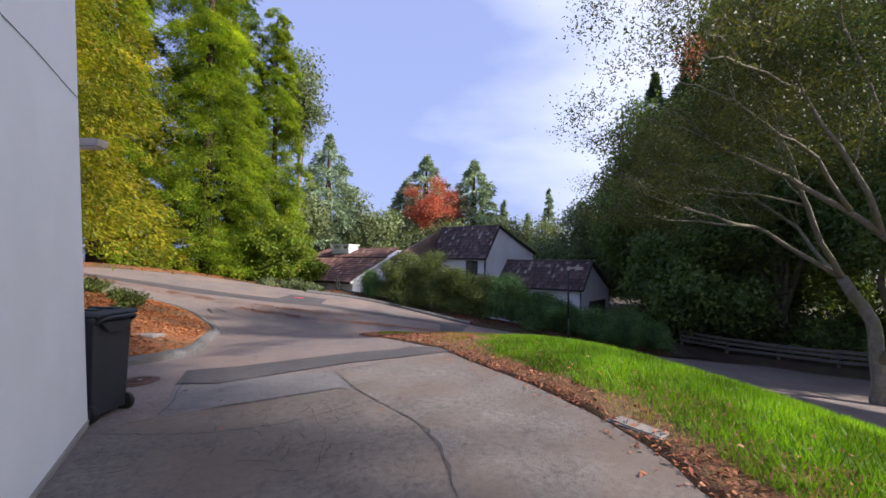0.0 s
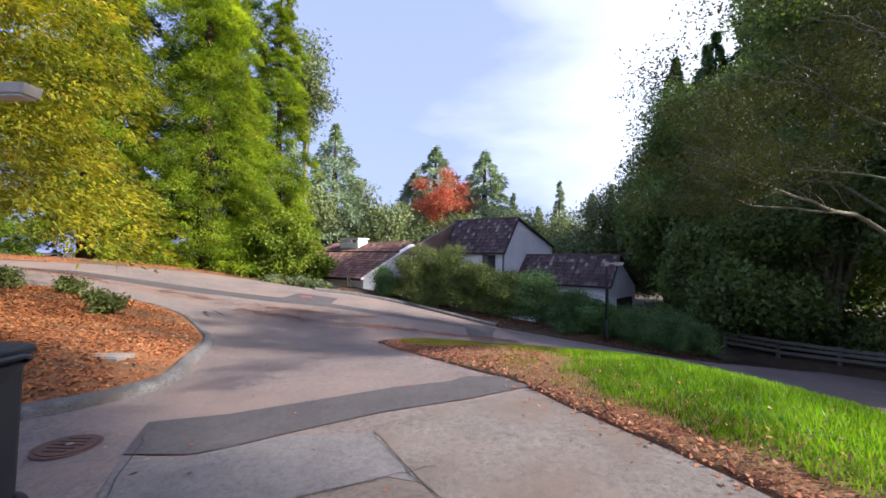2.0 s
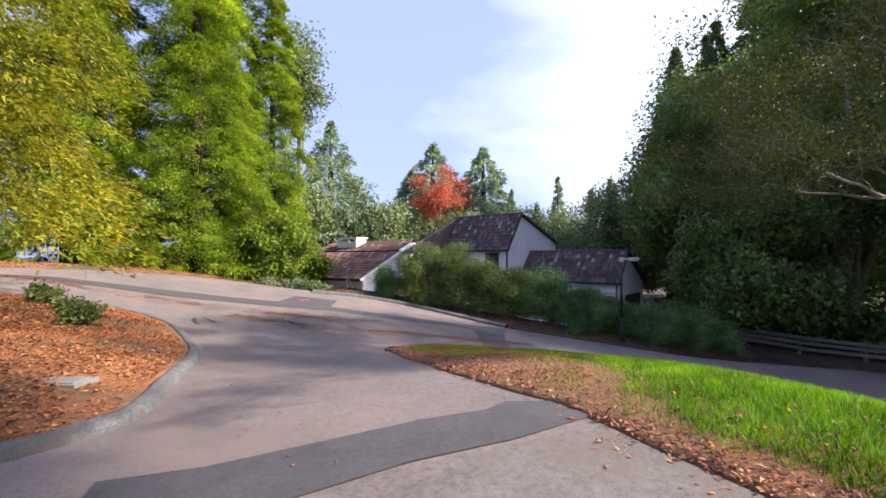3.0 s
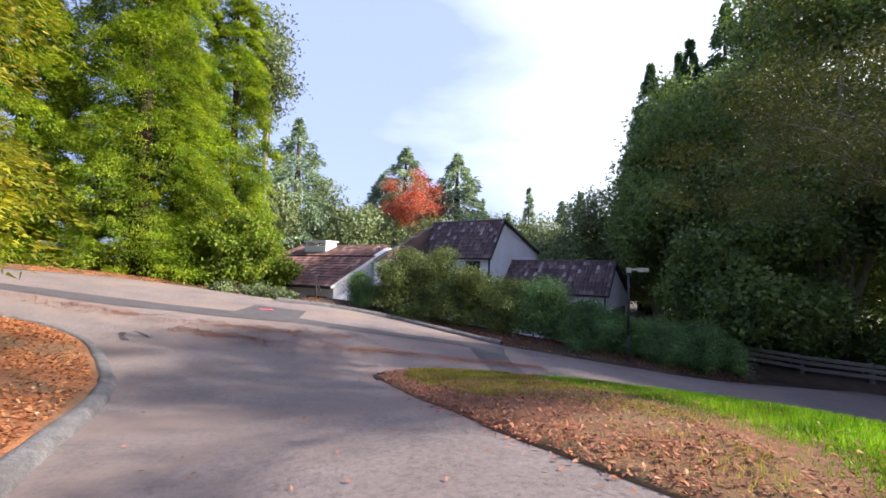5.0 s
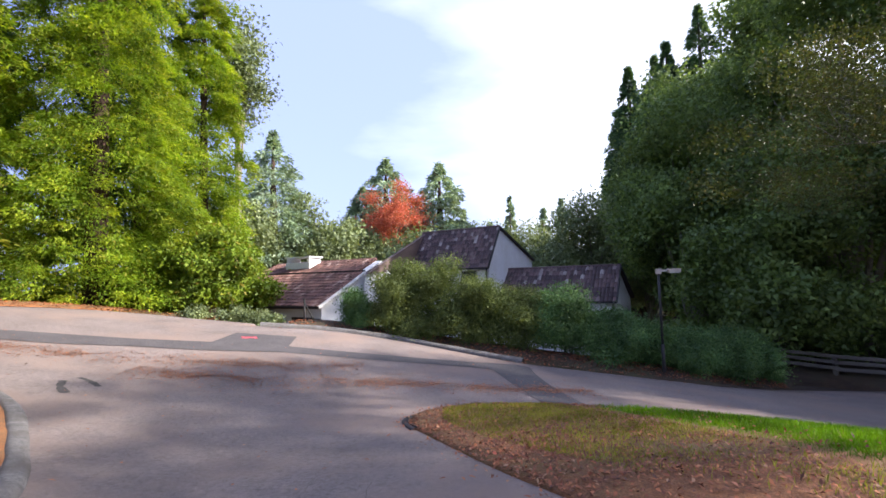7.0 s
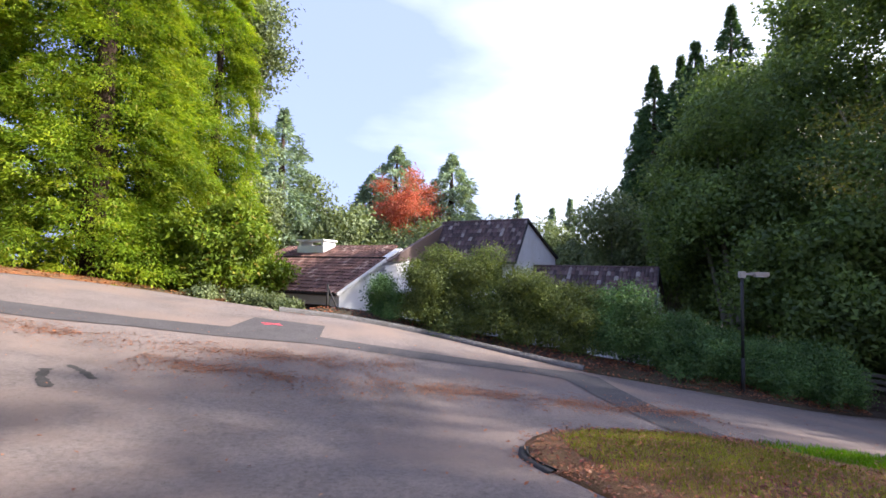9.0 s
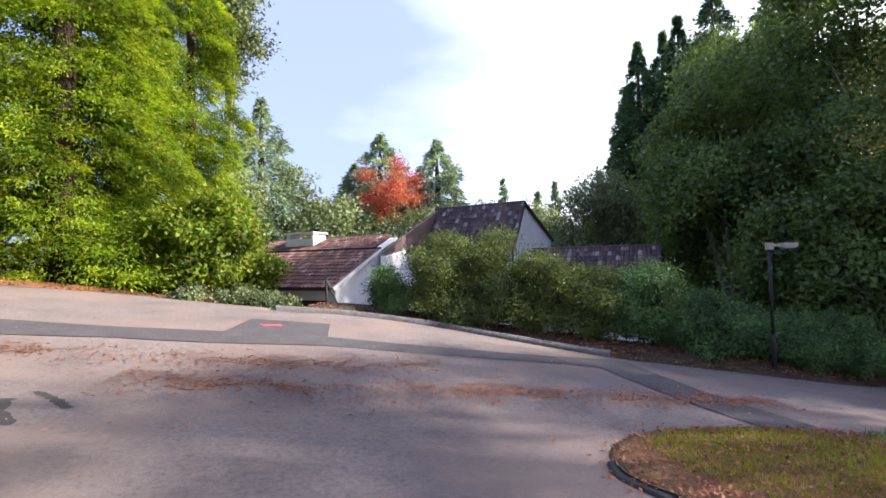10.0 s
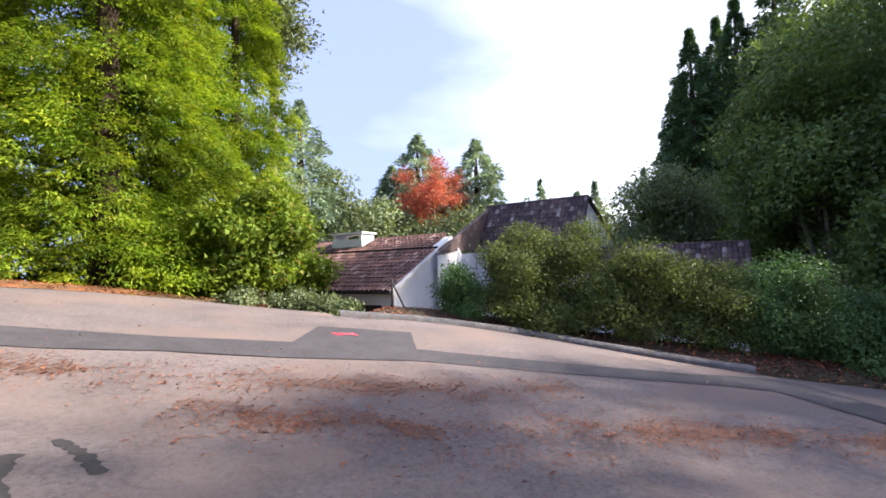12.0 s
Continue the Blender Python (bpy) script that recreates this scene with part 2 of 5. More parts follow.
M_RED_LEAF = foliage("red_autumn_leaves", (0.26, 0.07, 0.05), (0.50, 0.13, 0.085), (0.62, 0.22, 0.13), 0.5, 0.4, 0.55, (0.30, 0.20, 0.12))
M_BUSH = foliage("bush_leaves", (0.055, 0.082, 0.026), (0.128, 0.172, 0.052), (0.235, 0.285, 0.085), 0.6, 0.35, 0.6, None, 0.22, 2.4)
M_BUSH_DEEP = foliage("deep_green_bush_leaves", (0.040, 0.092, 0.034), (0.098, 0.195, 0.068), (0.205, 0.325, 0.11), 0.7, 0.3, 0.5, None, 0.35, 2.4)
M_TWIG = surface("twigs", (0.07, 0.055, 0.045), (0.15, 0.125, 0.10), 5, 60)


def glass_build(n, l, p):
    p.inputs["Base Color"].default_value = (0.02, 0.024, 0.03, 1)
    p.inputs["Roughness"].default_value = 0.06


def diffuser_build(n, l, p):
    p.inputs["Base Color"].default_value = (0.5, 0.5, 0.48, 1)
    p.inputs["Roughness"].default_value = 0.3


def paint_build(n, l, p):
    p.inputs["Base Color"].default_value = (0.75, 0.09, 0.13, 1)
    p.inputs["Roughness"].default_value = 0.7


M_GLASS, M_DIFFUSER, M_REDPAINT = shader("dark_window_glass", glass_build), shader("lamp_diffuser", diffuser_build), shader("marking_paint", paint_build, 0.4, 120)


# ------------------------------------------------------------------ mesh helpers
def mesh_np(name, verts, faces, material, smooth=False):
    """A mesh from numpy arrays: verts n x 3, faces m x k, all of one size."""
    me = bpy.data.meshes.new(name)
    verts, faces = np.asarray(verts, np.float32), np.asarray(faces, np.int32)
    k = faces.shape[1]
    me.vertices.add(len(verts))
    me.vertices.foreach_set("co", verts.ravel())
    me.loops.add(faces.size)
    me.loops.foreach_set("vertex_index", faces.ravel())
    me.polygons.add(len(faces))
    me.polygons.foreach_set("loop_start", np.arange(0, faces.size, k, dtype=np.int32))
    me.polygons.foreach_set("loop_total", np.full(len(faces), k, np.int32))
    if smooth:
        me.polygons.foreach_set("use_smooth", np.ones(len(faces), bool))
    me.update(calc_edges=True)
    me.materials.append(material)
    return me


def under(ob, parent):
    ob.parent = parent
    return ob


def part(name, bm, material, parent=None, label="", bevel=0.0):
    """Links a bmesh as one mesh object, under a thing or a part."""
    if bevel:
        bmesh.ops.bevel(bm, geom=[e for e in bm.edges if e.is_manifold and e.calc_face_angle(0) > 0.5], offset=bevel, segments=2, affect="EDGES", profile=0.6)
    bmesh.ops.recalc_face_normals(bm, faces=bm.faces)
    me = bpy.data.meshes.new(name)
    bm.to_mesh(me)
    bm.free()
    me.materials.append(material)
    ob = new(name, me)
    if parent:
        ob.parent = parent
    if label:
        tagged(ob, label)
    return ob


def thing(name, at, label, category, group="", rz=0.0):
    ob = new(name)
    ob.empty_display_size = 0.2
    ob.matrix_basis = pose(*at, 0, 0, rz)
    return tagged(ob, label, category, group)


def box(size, at=(0, 0, 0), m=None, bm=None, taper=1.0):
    """A box standing on at, tapered towards its foot by taper."""
    bm = bm or bmesh.new()
    v = bmesh.ops.create_cube(bm, size=1.0)["verts"]
    for p in v:
        s = taper if p.co.z < 0 else 1.0
        p.co = Vector((p.co.x * size[0] * s, p.co.y * size[1] * s, (p.co.z + 0.5) * size[2])) + Vector(at)
    if m is not None:
        bmesh.ops.transform(bm, matrix=m, verts=v)
    return bm


def tube(points, radii, sides=8, bm=None):
    """A round limb along points, tapered by radii."""
    bm = bm or bmesh.new()
    pts = [Vector(p) for p in points]
    rings = []
    for i, p in enumerate(pts):
        d = (pts[min(i + 1, len(pts) - 1)] - pts[max(i - 1, 0)]).normalized()
        a = d.orthogonal().normalized() if i == 0 else (rings_a - d * rings_a.dot(d)).normalized()
        rings_a = a
        b = d.cross(a)
        r = radii[min(i, len(radii) - 1)]
        rings.append([bm.verts.new(p + (a * math.cos(2 * math.pi * k / sides) + b * math.sin(2 * math.pi * k / sides)) * r) for k in range(sides)])
    for r0, r1 in zip(rings, rings[1:]):
        for k in range(sides):
            bm.faces.new((r0[k], r0[(k + 1) % sides], r1[(k + 1) % sides], r1[k])).smooth = True
    bm.faces.new(rings[0][::-1])
    bm.faces.new(rings[-1])
    return bm


# ------------------------------------------------------------------ the lie of the land
# Control heights every 5 m, from x = -25 (first) to 20 and from y = 0 (first row) to 40, smoothed by a cubic spline.
LAND = np.array((
    (1.41, 1.02, 0.63, 0.23, -0.19, -0.1, 0.08, -0.42, -1.22, -2.05),
    (1.52, 1.07, 0.62, 0.13, -0.4, 0.29, 0.36, -0.95, -1.82, -2.36),
    (1.63, 1.14, 0.65, 0.18, -0.05, 0.31, -0.39, -1.82, -2.4, -2.66),
    (1.73, 1.28, 0.7, -0.14, -1.03, -1.02, -1.36, -2.32, -2.83, -3.11),
    (1.74, 1.47, 0.74, -0.34, -0.79, -1.23, -1.68, -2.65, -3.18, -3.54),
    (1.54, 1.46, 0.96, 0.17, -0.09, -1.29, -2.24, -3, -3.48, -3.86),
    (1.4, 1.1, 0.58, -0.23, -0.91, -2.03, -2.91, -3.4, -3.74, -4.06),
    (1.31, 0.48, -0.44, -1.37, -2.17, -2.92, -3.45, -3.72, -3.93, -4.17),
    (1.18, -0.27, -1.65, -2.72, -3.38, -3.73, -3.95, -4.06, -4.14, -4.24),
))


def spline(u, n):
    u = np.clip(u, 0, n - 1 - 1e-6)
    i = u.astype(int)
    f = u - i
    w = ((1 - f) ** 3 / 6, (3 * f ** 3 - 6 * f * f + 4) / 6, (-3 * f ** 3 + 3 * f * f + 3 * f + 1) / 6, f ** 3 / 6)
    return [(np.clip(i + k, 0, n - 1), v) for k, v in zip((-1, 0, 1, 2), w)]


def land(x, y):
    x, y = np.asarray(x, float), np.asarray(y, float)
    out = 0.0
    for j, wy in spline(y / 5.0, 9):
        for i, wx in spline((x + 25.0) / 5.0, 10):
            out = out + LAND[j, i] * wx * wy
    # the lawn falls away to the lower lane behind its crest
    ease = lambda v: np.clip(v, 0, 1) ** 2 * (3 - 2 * np.clip(v, 0, 1))
    out = out - 0.5 * ease((x - 2.6) / 3.6) * (1 - ease((x - 9.0) / 4.5)) * (1 - ease((y - 8.5) / 4.5))
    away = np.maximum(0, np.maximum(np.maximum(-25 - x, x - 20), np.maximum(-y, y - 40)))
    return out - 0.012 * np.minimum(away, 160)


def z_at(x, y):
    return float(land(np.array([x]), np.array([y]))[0])


def smooth_line(points, steps=6, closed=False):
    """A rounded line through points."""
    p = [np.array(q, float) for q in points]
    n, out = len(p), []
    for i in range(n if closed else n - 1):
        a, b, c, d = (p[(i + k) % n] if closed else p[min(max(i + k, 0), n - 1)] for k in (-1, 0, 1, 2))
        for s in range(steps):
            t = s / steps
            out.append(0.5 * ((2 * b) + (c - a) * t + (2 * a - 5 * b + 4 * c - d) * t * t + (3 * b - a - 3 * c + d) * t ** 3))
    if not closed:
        out.append(p[-1])
    return np.array(out)


def inside(x, y, outline):
    x, y = np.asarray(x), np.asarray(y)
    hit = np.zeros(x.shape, bool)
    x0, y0 = outline[:, 0], outline[:, 1]
    x1, y1 = np.roll(x0, -1), np.roll(y0, -1)
    for a, b, c, d in zip(x0, y0, x1, y1):
        if b != d:
            hit ^= ((b > y) != (d > y)) & (x < (c - a) * (y - b) / (d - b) + a)
    return hit


def edge_gap(x, y, outline):
    """Distance to an outline."""
    best = np.full(np.shape(x), 1e9)
    for (a, b), (c, d) in zip(outline, np.roll(outline, -1, 0)):
        ux, uy = c - a, d - b
        t = np.clip(((x - a) * ux + (y - b) * uy) / (ux * ux + uy * uy + 1e-12), 0, 1)
        best = np.minimum(best, np.hypot(x - a - t * ux, y - b - t * uy))
    return best


def sheet(name, outline, step, lift, material, skirt=0.0, dome=0.0, dome_width=1.0, rough=0.0):
    """A piece of ground with that outline, lifted over the land, domed towards its middle."""
    outline = np.asarray(outline, float)
    lo, hi = outline.min(0), outline.max(0)
    gx, gy = np.meshgrid(np.arange(lo[0], hi[0], step), np.arange(lo[1], hi[1], step))
    gx, gy = gx.ravel(), gy.ravel()
    ok = inside(gx, gy, outline)
    gx, gy = gx[ok], gy[ok]
    ok = edge_gap(gx, gy, outline) > step * 0.35
    pts = [Vector(p) for p in outline] + [Vector(p) for p in zip(gx[ok], gy[ok])]
    n = len(outline)
    v, _, f, *_ = delaunay_2d_cdt(pts, [(i, (i + 1) % n) for i in range(n)], [], 1, 1e-5)
    v = np.array([(p.x, p.y) for p in v])
    gap = edge_gap(v[:, 0], v[:, 1], outline)
    z = land(v[:, 0], v[:, 1]) + lift + dome * (1 - np.exp(-(gap / dome_width) ** 1.3))
    if rough:
        z = z + np.array([noise.noise(Vector((a * 1.7, b * 1.7, 0.3))) for a, b in v]) * rough * np.minimum(1, gap * 3)
    bm = bmesh.new()
    verts = [bm.verts.new((a, b, c)) for (a, b), c in zip(v, z)]
    for tri in f:
        bm.faces.new([verts[i] for i in tri]).smooth = True
    if skirt:
        rim = [e for e in bm.edges if e.is_boundary]
        for w in {w for w in bmesh.ops.extrude_edge_only(bm, edges=rim)["geom"] if isinstance(w, bmesh.types.BMVert)}:
            w.co.z -= skirt
    bmesh.ops.recalc_face_normals(bm, faces=bm.faces)
    me = bpy.data.meshes.new(name)
    bm.to_mesh(me)
    bm.free()
    me.materials.append(material)
    return new(name, me)


def ribbon(name, points, width, lift, material, steps=4, jitter=0.0, seed=1):
    """A thin strip that follows the land along a line."""
    r = random.Random(seed)
    line = smooth_line(points, steps)
    line[1:-1] += [(r.uniform(-jitter, jitter), r.uniform(-jitter, jitter)) for _ in line[1:-1]]
    d = np.gradient(line, axis=0)
    nrm = np.stack([-d[:, 1], d[:, 0]], -1) / np.maximum(np.hypot(d[:, 0], d[:, 1]), 1e-9)[:, None]
    w = np.array([width * r.uniform(0.5, 1.3) for _ in line]) / 2
    w[0] = w[-1] = width * 0.15
    a, b = line + nrm * w[:, None], line - nrm * w[:, None]
    xy = np.concatenate([a, b])
    n = len(line)
    v = np.column_stack([xy, land(xy[:, 0], xy[:, 1]) + lift])
    return new(name, mesh_np(name, v, [(i, i + 1, n + i + 1, n + i) for i in range(n - 1)], material))


def kerb(name, points, width, height, material, closed=False, lift=0.0, side=1):
    """A rounded kerb along a line; its body lies on the given side of the line."""
    line = smooth_line(points, 8, closed)
    d = np.gradient(line, axis=0)
    nrm = np.stack([-d[:, 1], d[:, 0]], -1) / np.maximum(np.hypot(d[:, 0], d[:, 1]), 1e-9)[:, None] * side
    prof = [(-0.05, -0.12), (-0.03, height * 0.5), (0.02, height * 0.88), (0.09, height), (width - 0.05, height + 0.01), (width, height - 0.03), (width + 0.02, -0.12)]
    rows = []
    for k, (o, h) in enumerate(prof):
        wob = np.array([noise.noise(Vector((p[0] * 2.3, p[1] * 2.3, k * 0.4))) for p in line]) * 0.018
        xy = line + nrm * (o + wob)[:, None]
        rows.append(np.column_stack([xy, land(line[:, 0], line[:, 1]) + lift + h + wob * 0.6]))
    n, m = len(line), len(prof)
    v = np.concatenate(rows)
    f = [(k * n + i, k * n + i + 1, (k + 1) * n + i + 1, (k + 1) * n + i) for k in range(m - 1) for i in range(n - 1)]
    return new(name, mesh_np(name, v, f, material, True))


# ------------------------------------------------------------------ leaves
def leaf_quads(centres, along, length, width, rng, curl=0.25, tri=False, facing=None):
    """Leaf blades: kite-shaped quads from centres, pointing along, lightly folded sideways."""
    n = len(centres)
    along = along / np.maximum(np.linalg.norm(along, axis=1, keepdims=True), 1e-9)
    side = np.cross(along, rng.normal(size=(n, 3)) if facing is None else facing + rng.normal(size=(n, 3)) * 0.35)
    side /= np.maximum(np.linalg.norm(side, axis=1, keepdims=True), 1e-9)
    up = np.cross(side, along)
    ln, wd = length * rng.uniform(0.65, 1.3, (n, 1)), width * rng.uniform(0.7, 1.3, (n, 1))
    if tri:
        v = np.stack([centres - side * wd * 0.5, centres + side * wd * 0.5, centres + along * ln], 1).reshape(-1, 3)
        return v, np.arange(3 * n).reshape(n, 3)
    a = centres
    b = centres + along * ln * 0.45 + side * wd * 0.5 + up * wd * curl
    c = centres + along * ln
    d = centres + along * ln * 0.45 - side * wd * 0.5 + up * wd * curl
    v = np.stack([a, b, c, d], 1).reshape(-1, 3)
    return v, np.arange(4 * n).reshape(n, 4)


def crown_plumes(height, foot, radius, boughs, plumes, leaves, size, rng, droop=0.4, power=0.5, ragged=0.35, blob=0.62):
    """Boughs that carry drooping plumes of fine leaves, bright on top and open underneath."""
    lev = np.clip(np.linspace(0, 1, boughs) + rng.normal(0, 0.015, boughs), 0, 0.99)
    h = foot + (height - foot) * lev
    ang = np.arange(boughs) * 2.39996 + rng.normal(0, 0.45, boughs)
    reach = radius * np.clip(1 - lev, 0.03, 1) ** power * rng.uniform(1.1 - ragged, 1.1, boughs) * np.minimum(1, 0.6 + 5 * lev) + 0.25
    share = np.clip(reach / radius, 0.25, 1.2)
    k = rng.choice(boughs, boughs * plumes, p=share / share.sum())
    t = rng.uniform(0.12, 1, len(k)) ** 0.6
    side = np.clip(rng.normal(0, 0.55, len(k)), -1.2, 1.2) * reach[k] * 0.34 * (1.25 - 0.6 * t)
    out = reach[k] * t
    c, s = np.cos(ang[k]), np.sin(ang[k])
    mid = np.stack([c * out - s * side, s * out + c * side, h[k] - droop * out * t - 0.25 * np.abs(side) + rng.normal(0, 0.15, len(k))], -1)
    wide = blob * rng.uniform(0.65, 1.3, len(k)) * np.clip(share[k] * 1.4, 0.5, 1)
    away = np.stack([c, s, 0 * c], -1)
    n = rng.normal(size=(len(k), leaves, 3))
    n[..., 2] = np.where(rng.uniform(size=n.shape[:2]) < 0.8, np.abs(n[..., 2]), n[..., 2])
    n /= np.linalg.norm(n, axis=-1, keepdims=True)
    r = rng.uniform(0.35, 1.08, n.shape[:2])[..., None] ** 0.6
    q = n * r * wide[:, None, None] * np.array([1.0, 1.0, 0.48])
    ahead = (q * away[:, None, :]).sum(-1)
    q[..., 2] -= 0.45 * np.maximum(ahead, 0) ** 1.2 + 0.15 * (n[..., 0] ** 2 + n[..., 1] ** 2) * wide[:, None]
    d = away[:, None, :] * 0.7 + n * np.array([0.8, 0.8, 0.2]) + np.array([0, 0, -0.55]) + rng.normal(size=q.shape) * 0.35
    up = n + np.array([0, 0, 0.5])
    return leaf_quads((mid[:, None, :] + q).reshape(-1, 3), d.reshape(-1, 3), size, size * 0.42, rng, 0.25, True, up.reshape(-1, 3))


def crown_boughs(height, foot, radius, boughs, quads, size, rng, droop=0.35, power=0.5, flat=0.22, ragged=0.3, tri=False, narrow=0.30):
    """Separate drooping boughs, thick with sprays, with gaps between them."""
    lev = np.clip(np.linspace(0, 1, boughs) + rng.normal(0, 0.02, boughs), 0, 0.99)
    h = foot + (height - foot) * lev
    ang = np.arange(boughs) * 2.39996 + rng.normal(0, 0.5, boughs)
    reach = radius * np.clip(1 - lev, 0.03, 1) ** power * rng.uniform(1.08 - ragged, 1.08, boughs) * np.minimum(1, 0.55 + 5 * lev) * np.minimum(1, (1 - lev) * 6 + 0.15) + 0.12
    share = np.clip(reach / radius, 0.25, 1.2)
    k = rng.choice(boughs, boughs * quads, p=share / share.sum())
    t = rng.uniform(0.12, 1, len(k)) ** 0.7
    half = reach[k] * narrow * (0.35 + t * 1.3 * (1.12 - t))
    side = np.clip(rng.normal(0, 0.55, len(k)), -1.2, 1.2) * half
    out = reach[k] * t
    rise = -droop * out * t - 0.35 * (np.abs(side) ** 1.5) + rng.normal(0, flat, len(k)) - np.abs(rng.normal(0, flat, len(k)))
    c, s = np.cos(ang[k]), np.sin(ang[k])
    p = np.stack([c * out - s * side, s * out + c * side, h[k] + rise], -1)
    sgn = side / np.maximum(half, 1e-3)
    d = np.stack([c * 1.0 - s * sgn * 0.9, s * 1.0 + c * sgn * 0.9, -droop * 1.1 * np.ones(len(k))], -1) + rng.normal(size=p.shape) * 0.45
    return leaf_quads(p, d, size, size * (0.4 if tri else 0.25), rng, 0.25, tri)


def crown_lobes(lobes, clumps, quads, size, rng, spread=0.35, fill=0.25, aspect=0.55, tri=False):
    """Leaf clumps over the skins of a few lobes (x, y, z, rx, ry, rz)."""
    lobes = np.array(lobes, float)
    area = lobes[:, 3] * lobes[:, 4] + lobes[:, 4] * lobes[:, 5]
    k = rng.choice(len(lobes), clumps, p=area / area.sum())
    n = rng.normal(size=(clumps, 3))
    n /= np.linalg.norm(n, axis=1, keepdims=True)
    r = np.where(rng.uniform(size=clumps) < fill, rng.uniform(0.35, 0.9, clumps), rng.uniform(0.82, 1.1, clumps))
    p = lobes[k, :3] + n * lobes[k, 3:] * r[:, None]
    p = np.repeat(p, quads, 0) + rng.normal(size=(clumps * quads, 3)) * spread * np.array([1, 1, 0.7])
    d = np.repeat(n, quads, 0) * 0.6 + rng.normal(size=p.shape)
    return leaf_quads(p, d, size, size * aspect * (1.3 if tri else 1), rng, 0.15, tri, np.repeat(n, quads, 0) + rng.normal(size=p.shape) * 0.3 + np.array([0, 0, 0.3]))


def random_lobes(rng, count, rx, ry, z0, z1, lobe):
    """Lobes heaped inside an ellipsoid crown from z0 to z1."""
    out = []
    for _ in range(count):
        n = rng.normal(size=3)
        n /= np.linalg.norm(n)
        q = rng.uniform(0.35, 0.85)
        s = lobe * rng.uniform(0.7, 1.25)
        zc, zr = (z0 + z1) / 2, (z1 - z0) / 2
        out.append((n[0] * q * rx, n[1] * q * ry, zc + n[2] * q * zr, s, s, s * 0.75))
    return out


def tree(name, at, label, category, trunk_bm, bark, leaf_data, leaf_material, group="", crown="crown"):
    t = thing(name, at, label, category, group)
    if trunk_bm:
        part("trunk", trunk_bm, bark, t)
    under(new(crown, mesh_np(crown, *leaf_data, leaf_material)), t)
    return t


def limbs(trunk, ends, r0, rng, sides=7):
    """A trunk line with limbs that leave it and bend towards their ends."""
    bm = tube(trunk, [r0 * (1 - 0.75 * i / (len(trunk) - 1)) for i in range(len(trunk))], 10)
    for k, (start, end, r) in enumerate(ends):
        a, b = Vector(start), Vector(end)
        mid = a.lerp(b, 0.5) + Vector((rng.uniform(-0.3, 0.3), rng.uniform(-0.3, 0.3), rng.uniform(0.0, 0.4)))
        tube([a, a.lerp(mid, 0.6), mid, mid.lerp(b, 0.55) + Vector((0, 0, rng.uniform(-0.15, 0.2))), b], [r, r * 0.8, r * 0.62, r * 0.42, r * 0.15], sides, bm)
    return bm


# ------------------------------------------------------------------ ground, road and verges
def wide_ground():
    near = np.arange(-60, 91, 2.0)
    ext = np.array([-1500, -700, -350, -200, -130, -90])
    xs = np.concatenate([ext, near, -ext[::-1] + 30])
    ys = np.concatenate([ext, np.arange(-60, 141, 2.0), -ext[::-1] + 60])
    gx, gy = np.meshgrid(xs, ys)
    z = land(gx.ravel(), gy.ravel()) - 0.16
    n, m = len(xs), len(ys)
    f = [(j * n + i, j * n + i + 1, (j + 1) * n + i + 1, (j + 1) * n + i) for j in range(m - 1) for i in range(n - 1)]
    ob = new("ground", mesh_np("ground", np.column_stack([gx.ravel(), gy.ravel(), z]), f, M_EARTH, True))
    return tagged(ob, "brown leaf-littered woodland ground sloping away", "ground", kind="structure")


wide_ground()
FAR_KERB = [(-7.7, 25.75), (-6.1, 26.1), (-4.7, 26.12), (-3.3, 25.9), (-1.9, 25.35), (-0.5, 24.5), (0.9, 23.5), (1.6, 23.0)]
ROAD = smooth_line([(-26, 13.5), (-18, 22.8), (-13.5, 27.3), (-10.5, 27.9), (-8.6, 27.6), *FAR_KERB, (3.5, 22.5), (6.5, 22.1), (9, 22.3), (12, 23.0), (18, 23.6), (27, 23.5)], 5)
ROAD = np.concatenate([ROAD, [(27, -6), (-26, -6)]])
tagged(sheet("road", ROAD, 0.6, 0.0, M_ASPHALT, skirt=0.2), "grey worn asphalt lane with leaf-stained surface", "road", kind="structure")

SLAB = [(-3.4, 4.75), (-2.06, 5.22), (-1.22, 5.6), (-1.45, 6.4), (-0.9, 6.98), (0.35, 7.6), (0.6, 6.7), (1.2, 5.4), (1.7, 4.2), (1.95, 3.2), (2.6, 1.0), (3.2, -4.5), (-0.2, -4.5), (-2.2, 1.9), (-3.0, 3.5)]
tagged(sheet("driveway_apron", np.array(SLAB), 0.35, 0.008, M_SLAB), "brown-grey cracked driveway apron beside the building", "driveway", kind="structure")
PANEL = [(-1.45, 6.4), (-0.9, 6.98), (0.35, 7.55), (0.6, 6.7), (1.18, 5.4), (1.66, 4.2), (1.9, 3.2), (2.2, 2.0), (0.3, 2.0), (0.15, 3.1), (0.02, 3.83), (-0.21, 4.39), (-0.54, 4.84), (-0.95, 5.43)]
tagged(sheet("driveway_panel", np.array(PANEL), 0.35, 0.0125, M_PANEL), "paler beige-grey driveway panel with coarse aggregate", "driveway", kind="structure")
SMOOTH = [(-3.56, 6.12), (-3.02, 4.87), (-2.06, 5.28), (-1.25, 5.58), (-0.98, 5.47), (-1.46, 6.36), (-2.3, 6.40), (-3.0, 6.06)]
tagged(sheet("driveway_patch", np.array(SMOOTH), 0.35, 0.012, M_SMOOTH), "smoother grey resurfaced driveway panel", "driveway", kind="structure")
